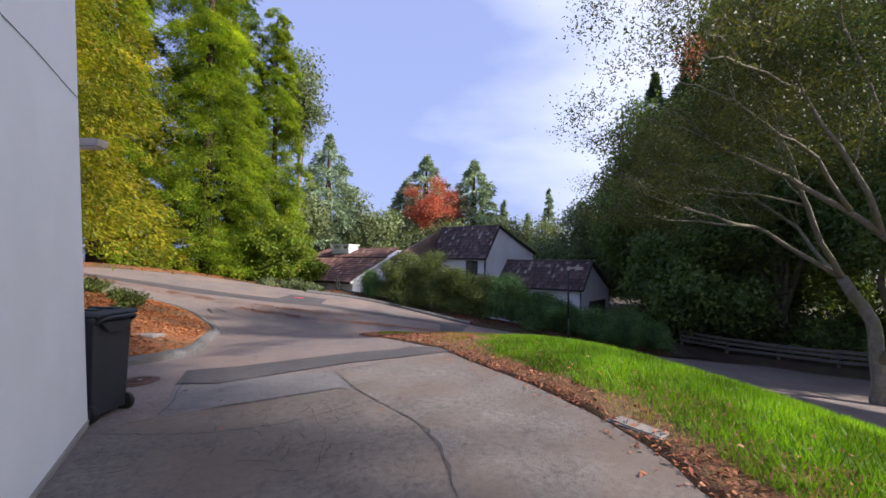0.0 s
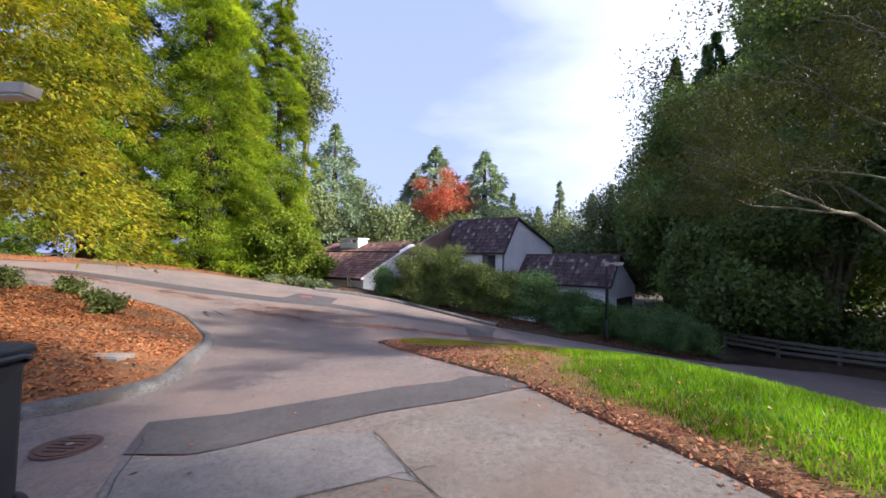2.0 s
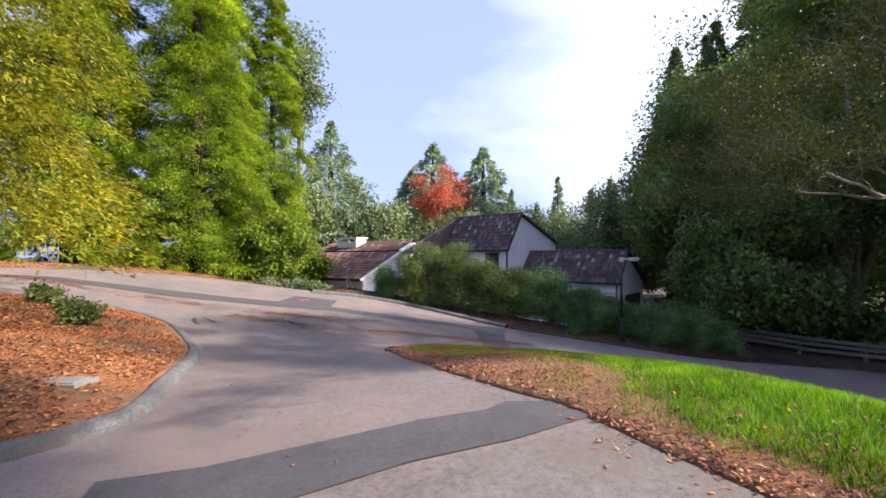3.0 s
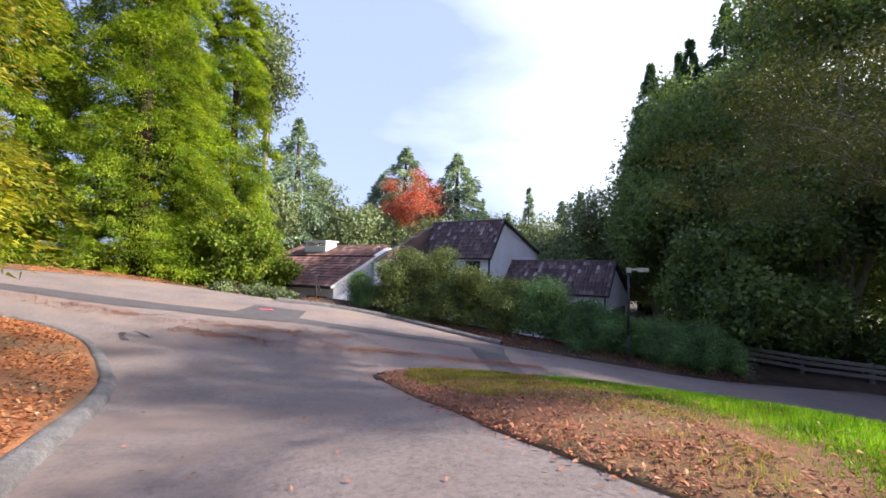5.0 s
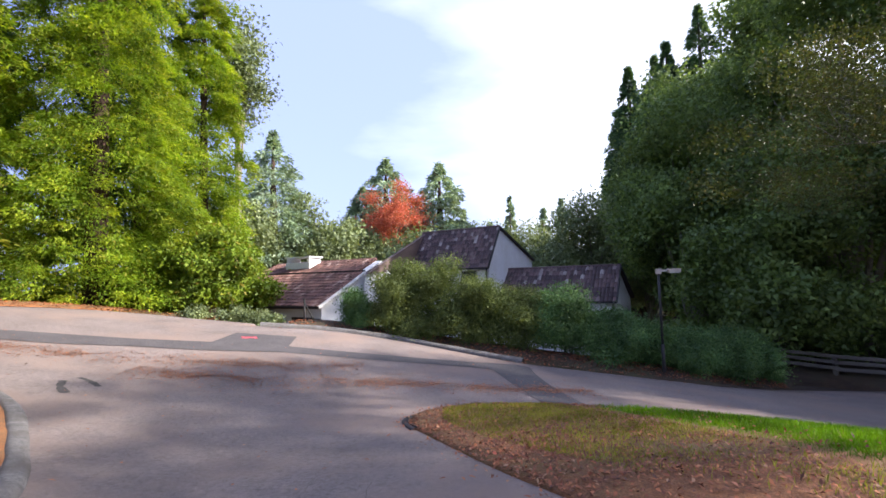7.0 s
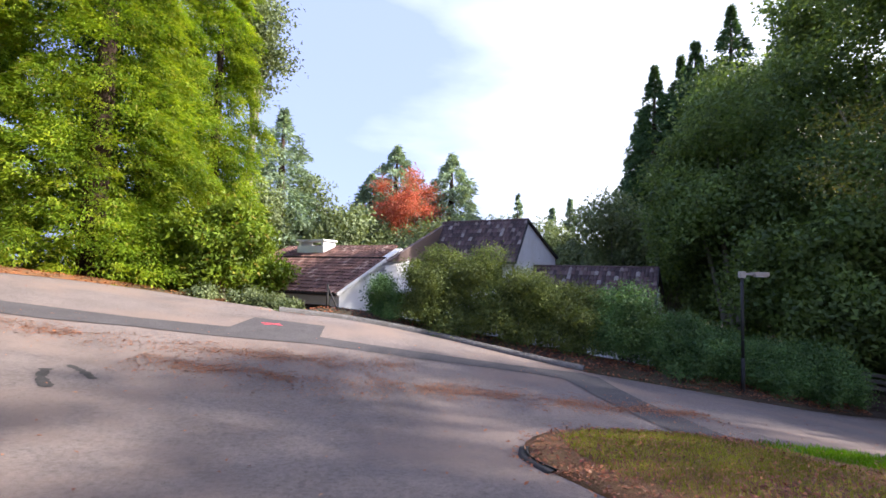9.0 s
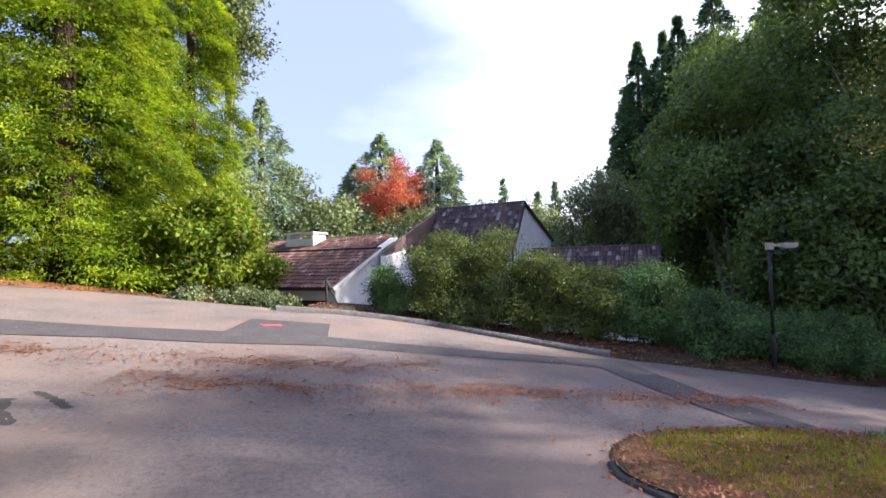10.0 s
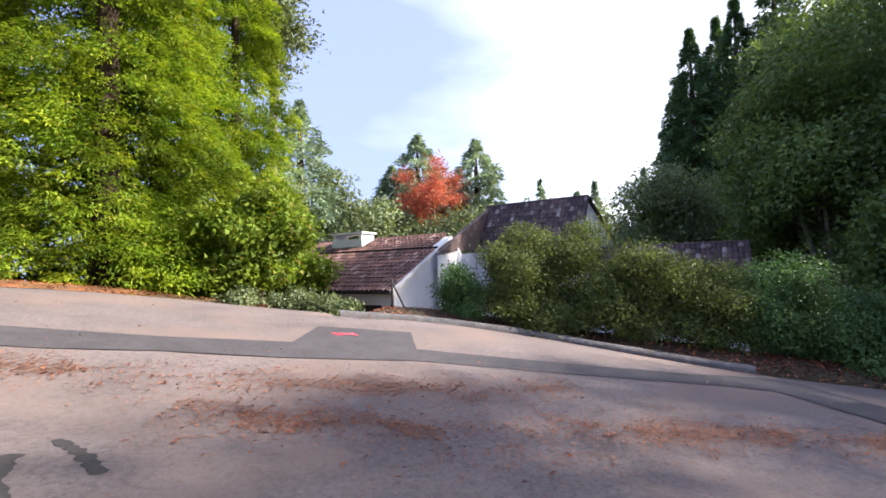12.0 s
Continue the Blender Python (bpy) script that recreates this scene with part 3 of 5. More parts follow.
STRIP = [(-3.6, 6.17), (-3.87, 6.9), (-3.1, 7.05), (-2.08, 7.48), (-1.45, 7.78), (-1.0, 7.92), (-0.75, 8.0), (-0.52, 8.27), (-0.05, 8.24), (0.23, 7.72), (-0.56, 7.23), (-1.46, 6.9), (-2.3, 6.45), (-2.72, 6.2), (-3.0, 6.11)]
tagged(sheet("trench_patch", np.array(STRIP), 0.3, 0.014, M_PATCH), "dark asphalt trench repair across the driveway", "road patch", kind="structure")
FAR_STRIP = [(-20, 18.2), (-16, 20.6), (-12, 21.6), (-10.2, 21.9), (-8.9, 22.1), (-8.1, 22.15), (-7.9, 23.7), (-5.95, 23.6), (-5.9, 22.1), (-3.5, 21.85), (-0.8, 21.9), (1.15, 22.3), (1.5, 21.9), (1.2, 20.5), (1.02, 19.0), (0.92, 17.1), (0.88, 16.2),
             (0.1, 16.4), (0.08, 17.2), (0.05, 18.8), (0.05, 20.8), (-0.65, 21.0), (-3.65, 21.1), (-5.9, 21.35), (-8, 21.15), (-9.8, 21.05), (-11.2, 20.6), (-16, 19.7), (-20, 17.3)]
tagged(sheet("trench_patch", np.array(FAR_STRIP), 0.4, 0.012, M_PATCH), "dark asphalt utility trench running along the lane", "road patch", kind="structure")
for k, (line, w) in enumerate([
        ([(-3.2, 5.08), (-2.6, 5.12), (-2.06, 5.22), (-1.6, 5.42), (-1.22, 5.56), (-0.87, 5.69)], 0.035), ([(-1.47, 6.34), (-0.95, 5.43), (-0.54, 4.84), (-0.21, 4.39), (0.02, 3.83), (0.15, 3.1)], 0.032),
        ([(-3.75, 6.76), (-3.4, 5.9), (-3.02, 4.87), (-3.3, 4.72)], 0.04), ([(-3.33, 4.43), (-2.7, 4.36), (-2.25, 4.34), (-1.68, 4.42), (-1.05, 4.78), (-0.67, 5.07)], 0.04),
        ([(-2.5, 5.07), (-2.35, 4.7), (-2.12, 4.33)], 0.02), ([(-3.07, 8.5), (-2.43, 8.51), (-1.89, 8.28), (-1.59, 8.1), (-1.39, 7.75)], 0.025),
        ([(0.9, 4.6), (1.2, 4.1), (1.5, 3.7)], 0.02), ([(-1.9, 5.3), (-1.8, 4.9), (-1.75, 4.45)], 0.018), ([(-1.25, 4.6), (-1.0, 4.1), (-0.9, 3.4)], 0.018),
        ([(-3.6, 11.6), (-3.75, 12.3), (-3.7, 12.9)], 0.02), ([(-3.0, 11.0), (-3.2, 11.9), (-3.15, 12.6)], 0.015), ([(-1.3, 11.2), (-1.7, 11.6), (-1.75, 12.1)], 0.02), ([(-6.6, 16.3), (-5.5, 16.1), (-4.4, 16.4)], 0.012),
        ([(-0.5, 8.3), (-0.9, 8.9), (-1.5, 9.1), (-2.2, 8.9)], 0.015), ([(-4.0, 7.3), (-3.6, 7.8), (-3.0, 8.5)], 0.015)]):
    tagged(ribbon("pavement_crack", line, w * 0.26, 0.019, M_CRACK, 6, 0.022, k), "dark crack in the driveway surface", "crack", "cracks in the driveway", "structure")
net = random.Random(77)
for k in range(34):
    x, y, a = net.uniform(-3.1, -0.9), net.uniform(3.5, 5.0), net.choice((0.2, 1.7)) + net.uniform(-0.5, 0.5)
    d = net.uniform(0.15, 0.45)
    line = [(x, y), (x + d * 0.5 * math.cos(a), y + d * 0.5 * math.sin(a)), (x + d * math.cos(a + 0.12), y + d * math.sin(a + 0.12))]
    tagged(ribbon("pavement_crack", line, 0.007, 0.019, M_CRACK, 5, 0.012, 200 + k), "hairline crack in the driveway surface", "crack", "cracks in the driveway", "structure")
for k, (line, w) in enumerate([([(-9.06, 18.0), (-8.75, 17.8), (-8.4, 17.48)], 0.14), ([(-9.15, 17.7), (-8.95, 17.3), (-8.6, 16.9)], 0.18)]):
    tagged(ribbon("tyre_scuff", line, w * 0.8, 0.006, M_CRACK, 10, 0.004, k + 40), "dark rubber scuff on the asphalt", "scuff mark", kind="structure")
for k, line in enumerate([[(-7.55, 22.98), (-7.3, 23.02), (-7.0, 22.92)], [(-7.45, 22.82), (-7.25, 22.95), (-7.1, 23.12)]]):
    tagged(ribbon("paint_mark", line, 0.07, 0.022, M_REDPAINT, 4, 0.01, k + 50), "pink-red utility marking sprayed on asphalt", "paint mark", kind="structure")

MULCH_EDGE = [(-22, 4.6), (-12, 5.2), (-8.6, 5.7), (-6.5, 6.35), (-5.35, 7.0), (-4.9, 7.45), (-4.62, 7.85), (-4.52, 8.35), (-4.72, 9.0), (-5.02, 9.75), (-5.63, 11.35), (-6.42, 12.95), (-7.2, 14.1), (-8.4, 15.65), (-9.5, 16.6), (-10.5, 17.05), (-11.7, 17.15), (-14, 16.7), (-17, 15.0), (-22, 11.0)]
MULCH = smooth_line(MULCH_EDGE, 5)
tagged(sheet("mulch_bed", MULCH, 0.3, 0.06, M_MULCH, 0.2, 0.30, 1.8, 0.015), "planting bed covered in orange bark mulch", "planting bed", kind="structure")
tagged(kerb("kerb", MULCH_EDGE[2:18], 0.19, 0.12, M_KERB, side=1), "rolled weathered concrete kerb round the mulch bed", "kerb", kind="structure")
VERGE_A = [(-2.72, 15.4), (-2.55, 15.0), (-2.2, 13.8), (-1.85, 12.4), (-1.46, 11.2), (-1.2, 10.3), (-0.85, 9.55), (-0.4, 8.75), (0.05, 8.1), (0.22, 7.6), (0.42, 7.0), (0.75, 6.3), (1.05, 5.7), (1.4, 4.9), (1.6, 4.3), (1.8, 3.5), (1.85, 2.8), (2.5, 1.0), (3.4, -4.5)]
VERGE_B = [(7.8, -4.5), (7.3, 2), (7.0, 5), (6.5, 8), (5.8, 11), (5.0, 12.9), (4.4, 13.8), (3.4, 14.9), (2.3, 15.75), (1.5, 16.2), (0.6, 16.65), (-0.6, 16.85), (-1.6, 16.78), (-2.1, 16.55), (-2.52, 16.1)]
VERGE = smooth_line(VERGE_A + VERGE_B, 4, True)
tagged(sheet("verge", VERGE, 0.3, 0.012, M_LITTER, 0.15, 0.13, 0.9, 0.012), "strip of bare soil and brown leaf litter beside the driveway", "verge", kind="structure")
tagged(kerb("kerb", [(-2.62, 15.0), (-2.7, 15.3), (-2.73, 15.6), (-2.64, 15.9)], 0.1, 0.04, M_CRACK, side=-1), "low rounded asphalt kerb at the verge's tip", "kerb", kind="structure")
TURF_LINE = [(0.9, 16.2), (0.8, 15.4), (0.95, 14.2), (1.05, 13.0), (0.9, 11.6), (0.85, 10.2), (0.75, 9.2), (0.7, 8.2), (0.85, 7.2), (1.2, 6.3), (1.75, 5.2), (2.12, 4.4), (2.15, 3.3), (2.8, 1.0), (4.0, -4.4), (7.6, -4.3), (7.1, 2), (6.8, 5), (6.3, 8), (5.6, 10.9), (4.85, 12.75), (4.2, 13.7), (3.25, 14.75), (2.2, 15.6), (1.4, 16.05)]
TURF = smooth_line(TURF_LINE, 4, True)
tagged(sheet("turf_patch", TURF, 0.35, 0.04, M_TURF, 0.22, 0.13, 0.9, 0.015), "bright green lawn strip between driveway and lane", "lawn", kind="structure")
tagged(kerb("kerb", FAR_KERB, 0.22, 0.14, M_KERB, side=1), "leaf-strewn concrete kerb below the hedge", "kerb", kind="structure")


BANK = smooth_line([(-7.3, 26.15), (-6.1, 26.3), (-4.7, 26.32), (-3.25, 26.1), (-1.8, 25.52), (-0.35, 24.66), (1.0, 23.62), (2.0, 23.0), (3.6, 22.6), (6.5, 22.2), (9, 22.42), (12, 23.3), (14.3, 25.4), (15.6, 25.2), (17.4, 23.4), (19.4, 21.4), (21.4, 19.4), (23.5, 17.3), (27, 16.0), (27, 31), (14, 31), (9, 27.5), (5, 26.5), (2, 27.5), (-1, 28.8), (-4.5, 29.2), (-6.8, 28.3)], 4, True)
tagged(sheet("planting_bank", BANK, 0.4, -0.03, M_EARTH, 0.4, 0.55, 0.9, 0.06), "leaf-littered earth bank under the hedge", "planting bed", kind="structure")


def bank_z(x, y):
    inner = edge_gap(x, y, BANK) * inside(x, y, BANK)
    return land(x, y) - 0.03 + 0.55 * (1 - np.exp(-(inner / 0.9) ** 1.3))


# ------------------------------------------------------------------ the white building at the start
def start_building():
    a, b = Vector((-3.66, 4.72)), Vector((-0.1, -2.05))
    u = (b - a).normalized()
    nrm = Vector((-u.y, u.x))
    if nrm.x < 0:
        nrm = -nrm
    z0, h, batter = z_at(-3.4, 4.0) + 0.07, 6.4, 0.055
    t = thing("building", (a.x, a.y, z0), "white painted rendered building with a plain battered wall", "building")
    far = -nrm * 5.0
    ring = [Vector((0, 0)), b - a, b - a + far, far]
    bm = bmesh.new()
    low = [bm.verts.new((p.x, p.y, 0)) for p in ring]
    lean = [(-nrm + u * 0.2) * batter * h, -nrm * batter * h, Vector((0, 0)), Vector((0, 0))]
    top = [bm.verts.new((p.x + q.x, p.y + q.y, h)) for p, q in zip(ring, lean)]
    for i in range(4):
        bm.faces.new((low[i], low[(i + 1) % 4], top[(i + 1) % 4], top[i]))
    bm.faces.new(top)
    bm.faces.new(low[::-1])
    part("wall", bm, M_STUCCO, t, bevel=0.02)
    bm = bmesh.new()
    foot = [Vector((0, 0)) + nrm * 0.015 - u * 0.02, b - a + nrm * 0.015, b - a + far, far]
    lo = [bm.verts.new((p.x, p.y, -0.45)) for p in foot]
    hi = [bm.verts.new((p.x, p.y, -0.004)) for p in foot]
    for i in range(4):
        bm.faces.new((lo[i], lo[(i + 1) % 4], hi[(i + 1) % 4], hi[i]))
    bm.faces.new(hi)
    part("footing", bm, M_FOOTING, t, "rough bare concrete footing")
    bm = bmesh.new()
    roof = [Vector((0, 0)) - nrm * 0.25, b - a - nrm * 0.25, b - a + far, far - u * 0.1]
    lo = [bm.verts.new((p.x, p.y, h + 0.003)) for p in roof]
    hi = [bm.verts.new((p.x, p.y, h + 0.25)) for p in roof]
    for i in range(4):
        bm.faces.new((lo[i], lo[(i + 1) % 4], hi[(i + 1) % 4], hi[i]))
    bm.faces.new(hi)
    bm.faces.new(lo[::-1])
    part("roof", bm, M_TILE, t)
    # a thin dark line, slightly raised, running along the wall face
    run = [(u * q) - nrm * (batter * k - 0.006) for q, k in ((0.05, 3.36), (0.5, 3.34), (1.37, 3.32), (2.0, 3.28), (4.5, 3.2))]
    part("wall_line", tube([(p.x, p.y, k) for p, k in zip(run, (3.36, 3.34, 3.32, 3.28, 3.2))], [0.003], 6), M_TRIM, t, "thin dark line along the wall")


start_building()


# ------------------------------------------------------------------ houses down the slope
def tile_field(name, origin, u, s, width, length, z_step, parent, material, pitch=0.24, course=0.36, keep=False):
    """Barrel tiles in courses on a roof plane: u runs along the eave, s up the slope (a 3D unit vector)."""
    u, s = Vector(u).normalized(), Vector(s).normalized()
    nrm = u.cross(s).normalized()
    if nrm.z < 0:
        nrm = -nrm
    arc = [(-0.5, 0.0), (-0.3, 0.055), (0.0, 0.085), (0.3, 0.055), (0.5, 0.0)]
    cols, rows = max(1, int(width / pitch)), max(1, int(length / course))
    pitch, course = width / cols, length / rows
    v, f = [], []
    r = random.Random(cols * 31 + rows)
    for j in range(rows):
        for i in range(cols):
            if keep and (i + 0.5) / cols + (j + 0.5) / rows > 1:
                continue
            base = Vector(origin) + u * (pitch * (i + 0.5)) + s * (course * j) + nrm * r.uniform(-0.008, 0.012)
            k = len(v)
            for e, (o, lift) in enumerate(((0.0, 0.03), (course * 1.04, 0.0))):
                for a, h in arc:
                    v.append(base + u * (a * pitch) + s * o + nrm * (h + lift + 0.02))
            f += [(k + q, k + q + 1, k + 5 + q + 1, k + 5 + q) for q in range(4)]
            f += [(k + 0, k + 1, k + 3, k + 4), (k + 1, k + 2, k + 3, k + 3)][:1]
    ob = under(new(name, mesh_np(name, [tuple(p) for p in v], f, material)), parent)
    return tagged(ob, kind="stuff")


def slab(corners, thick, name, material, parent, label=""):
    """A flat plate through corners, thick downwards."""
    bm = bmesh.new()
    c = [Vector(p) for p in corners]
    n = (c[1] - c[0]).cross(c[2] - c[0]).normalized()
    if n.z < 0:
        n = -n
    top, low = [bm.verts.new(p) for p in c], [bm.verts.new(p - n * thick) for p in c]
    bm.faces.new(top)
    bm.faces.new(low[::-1])
    for i in range(len(c)):
        bm.faces.new((top[i], low[i], low[(i + 1) % len(c)], top[(i + 1) % len(c)]))
    return part(name, bm, material, parent, label)


def prism(rings, name, material, parent, label=""):
    """A closed body between two rings of the same count."""
    bm = bmesh.new()
    a, b = ([bm.verts.new(p) for p in ring] for ring in rings)
    bm.faces.new(a)
    bm.faces.new(b[::-1])
    for i in range(len(a)):
        bm.faces.new((a[i], b[i], b[(i + 1) % len(a)], a[(i + 1) % len(a)]))
    return part(name, bm, material, parent, label)


def beam(a, b, w, h, name, material, parent):
    a, b = Vector(a), Vector(b)
    d = b - a
    m = Matrix.Translation(a) @ d.to_track_quat("X", "Z").to_matrix().to_4x4()
    return part(name, box((d.length, w, h), (d.length / 2, 0, -h / 2), m), material, parent)


class Axes:
    """Places in a house's own frame: a along the ridge to the right, b away along the gable."""
    def __init__(self, x, y, turn):
        self.o, self.u, self.w = Vector((x, y, 0)), Vector((math.cos(turn), math.sin(turn), 0)), Vector((-math.sin(turn), math.cos(turn), 0))

    def __call__(self, a, b, z):
        return self.o + self.u * a + self.w * b + Vector((0, 0, z))


def window(parent, P, a, b, z, w, h, axis, out):
    """A casement window with two panes in a wall; axis 'a' or 'b' says along which way it lies, out its outward side."""
    al, side = (P.u, P.w) if axis == "a" else (P.w, P.u)
    c = P(a, b, z) + side * out * 0.01
    m = Matrix.Translation(c) @ Matrix((al, side * out, Vector((0, 0, 1)))).transposed().to_4x4()
    win = part("window", box((w, 0.05, h), (0, 0.0, 0), m), M_TRIM, parent, "dark-framed casement window")
    for k in (-1, 1):
        part("pane", box((w / 2 - 0.11, 0.012, h - 0.16), (k * (w / 4 - 0.01), 0.034, 0.08), m), M_GLASS, win)
    for k in (-1, 0, 1):
        part("frame_bar", box((0.07, 0.05, h), (k * (w / 2 - 0.035), 0.05, 0), m), M_TRIM, win)
    part("sill", box((w + 0.15, 0.12, 0.05), (0, 0.06, -0.055), m), M_RENDER, win)
    return win


def two_storey():
    P = Axes(3.9, 37.28, -0.68)
    W, L, ze, ze2, zr, ap, zb = 8.52, 6.42, 2.36, 2.86, 5.01, 0.23, -4.6
    t = thing("house", P(-3, 4, zb), "white two-storey house with brown clay tile roof behind bushes", "house")
    inv = Matrix.Translation(-P(-3, 4, zb))
    Q = Axes(3.9, 37.28, -0.68)
    Q.o = inv @ P.o
    ring = lambda a: [Q(a, 0, zb), Q(a, W, zb), Q(a, W, ze2 - 0.12), Q(a, W * ap, zr - 0.12), Q(a, 0, ze - 0.12)]
    prism((ring(0), ring(-L)), "wall", M_RENDER, t)
    f, g, r0 = Q(0.12, -0.25, ze - 0.30), Q(-L - 0.12, -0.25, ze - 0.30), Q(0.12, W * ap, zr)
    slab([f, r0, Q(-L - 0.12, W * ap, zr), g], 0.1, "roof", M_TILE, t)
    slab([r0 + Vector((0, 0, 0.003)), Q(0.12, W + 0.25, ze2 - 0.08), Q(-L - 0.12, W + 0.25, ze2 - 0.08), Q(-L - 0.12, W * ap, zr + 0.003)], 0.1, "roof", M_TILE, t)
    s = (r0 - f)
    tile_field("roof_tiles", g, f - g, s, (f - g).length, s.length, 0, t, M_TILE)
    s2 = Q(0.12, W * ap, zr) - Q(0.12, W + 0.25, ze2 - 0.08)
    tile_field("roof_tiles", Q(-L - 0.12, W + 0.25, ze2 - 0.08), f - g, s2, (f - g).length, s2.length, 0, t, M_TILE)
    bm = tube([r0 + Vector((0, 0, 0.04)), Q(-L - 0.12, W * ap, zr + 0.04)], [0.11, 0.11], 8)
    part("ridge_cap", bm, M_TILE, t)
    beam(f, r0, 0.07, 0.16, "verge_board", M_TRIM, t)
    beam(r0, Q(0.12, W + 0.25, ze2 - 0.08), 0.07, 0.16, "verge_board", M_TRIM, t)
    beam(f + Q.w * -0.06, g + Q.w * -0.06, 0.09, 0.12, "gutter", M_TRIM, t)
    part("downpipe", tube([Q(-0.08, -0.08, ze - 0.3), Q(-0.08, -0.08, zb)], [0.06, 0.06], 8), M_TRIM, t)
    window(t, Q, -1.45, 0, ze - 1.95, 1.2, 1.5, "a", -1)
    return P, W


def garage_wing():
    P = Axes(3.9, 37.28, -0.68)
    gs, gW, gl, zr, ze, gap, zb = 3.48, 6.51, 7.74, 1.95, -0.29, 0.32, -4.6
    base = P(4, gs, zb)
    t = thing("garage", base, "low white garage wing with brown barrel tile roof", "garage")
    Q = Axes(3.9, 37.28, -0.68)
    Q.o = P.o - base
    y0, y1 = gs - gW * gap, gs + gW * (1 - gap)
    ring = lambda a: [Q(a, y0 + 0.25, zb), Q(a, y1, zb), Q(a, y1, ze - 0.1), Q(a, gs, zr - 0.12), Q(a, y0 + 0.25, ze + 0.08)]
    prism((ring(gl - 0.1), ring(0.02)), "wall", M_RENDER, t)
    f, g, r0 = Q(gl + 0.1, y0, ze), Q(0.02, y0, ze), Q(gl + 0.1, gs, zr)
    slab([f, r0, Q(0.02, gs, zr), g], 0.1, "roof", M_TILE, t)
    slab([r0 + Vector((0, 0, 0.003)), Q(gl + 0.1, y1 + 0.2, ze), Q(0.02, y1 + 0.2, ze), Q(0.02, gs, zr + 0.003)], 0.1, "roof", M_TILE, t)
    tile_field("roof_tiles", g, f - g, r0 - f, (f - g).length, (r0 - f).length, 0, t, M_TILE)
    part("ridge_cap", tube([r0 + Vector((0, 0, 0.04)), Q(0.02, gs, zr + 0.04)], [0.1, 0.1], 8), M_TILE, t)
    beam(f, r0, 0.07, 0.16, "verge_board", M_TRIM, t)
    beam(r0, Q(gl + 0.1, y1 + 0.2, ze), 0.07, 0.16, "verge_board", M_TRIM, t)
    beam(f + Q.w * -0.06, g + Q.w * -0.06, 0.09, 0.12, "gutter", M_TRIM, t)
    part("downpipe", tube([Q(gl - 0.16, y0 + 0.17, ze - 0.1), Q(gl - 0.16, y0 + 0.17, zb)], [0.05, 0.05], 8), M_TRIM, t)
    m = Matrix.Translation(Q(gl - 0.08, gs + 1.6, zb)) @ Matrix((Q.w, Q.u, Vector((0, 0, 1)))).transposed().to_4x4()
    door = part("garage_door", box((3.6, 0.08, 3.4), (0, 0, 0), m), M_TRIM, t, "dark timber garage door")
    for k in range(6):
        part("board", box((0.5, 0.03, 3.3), (-1.5 + k * 0.6, 0.055, 0.02), m), M_TRIM, door)


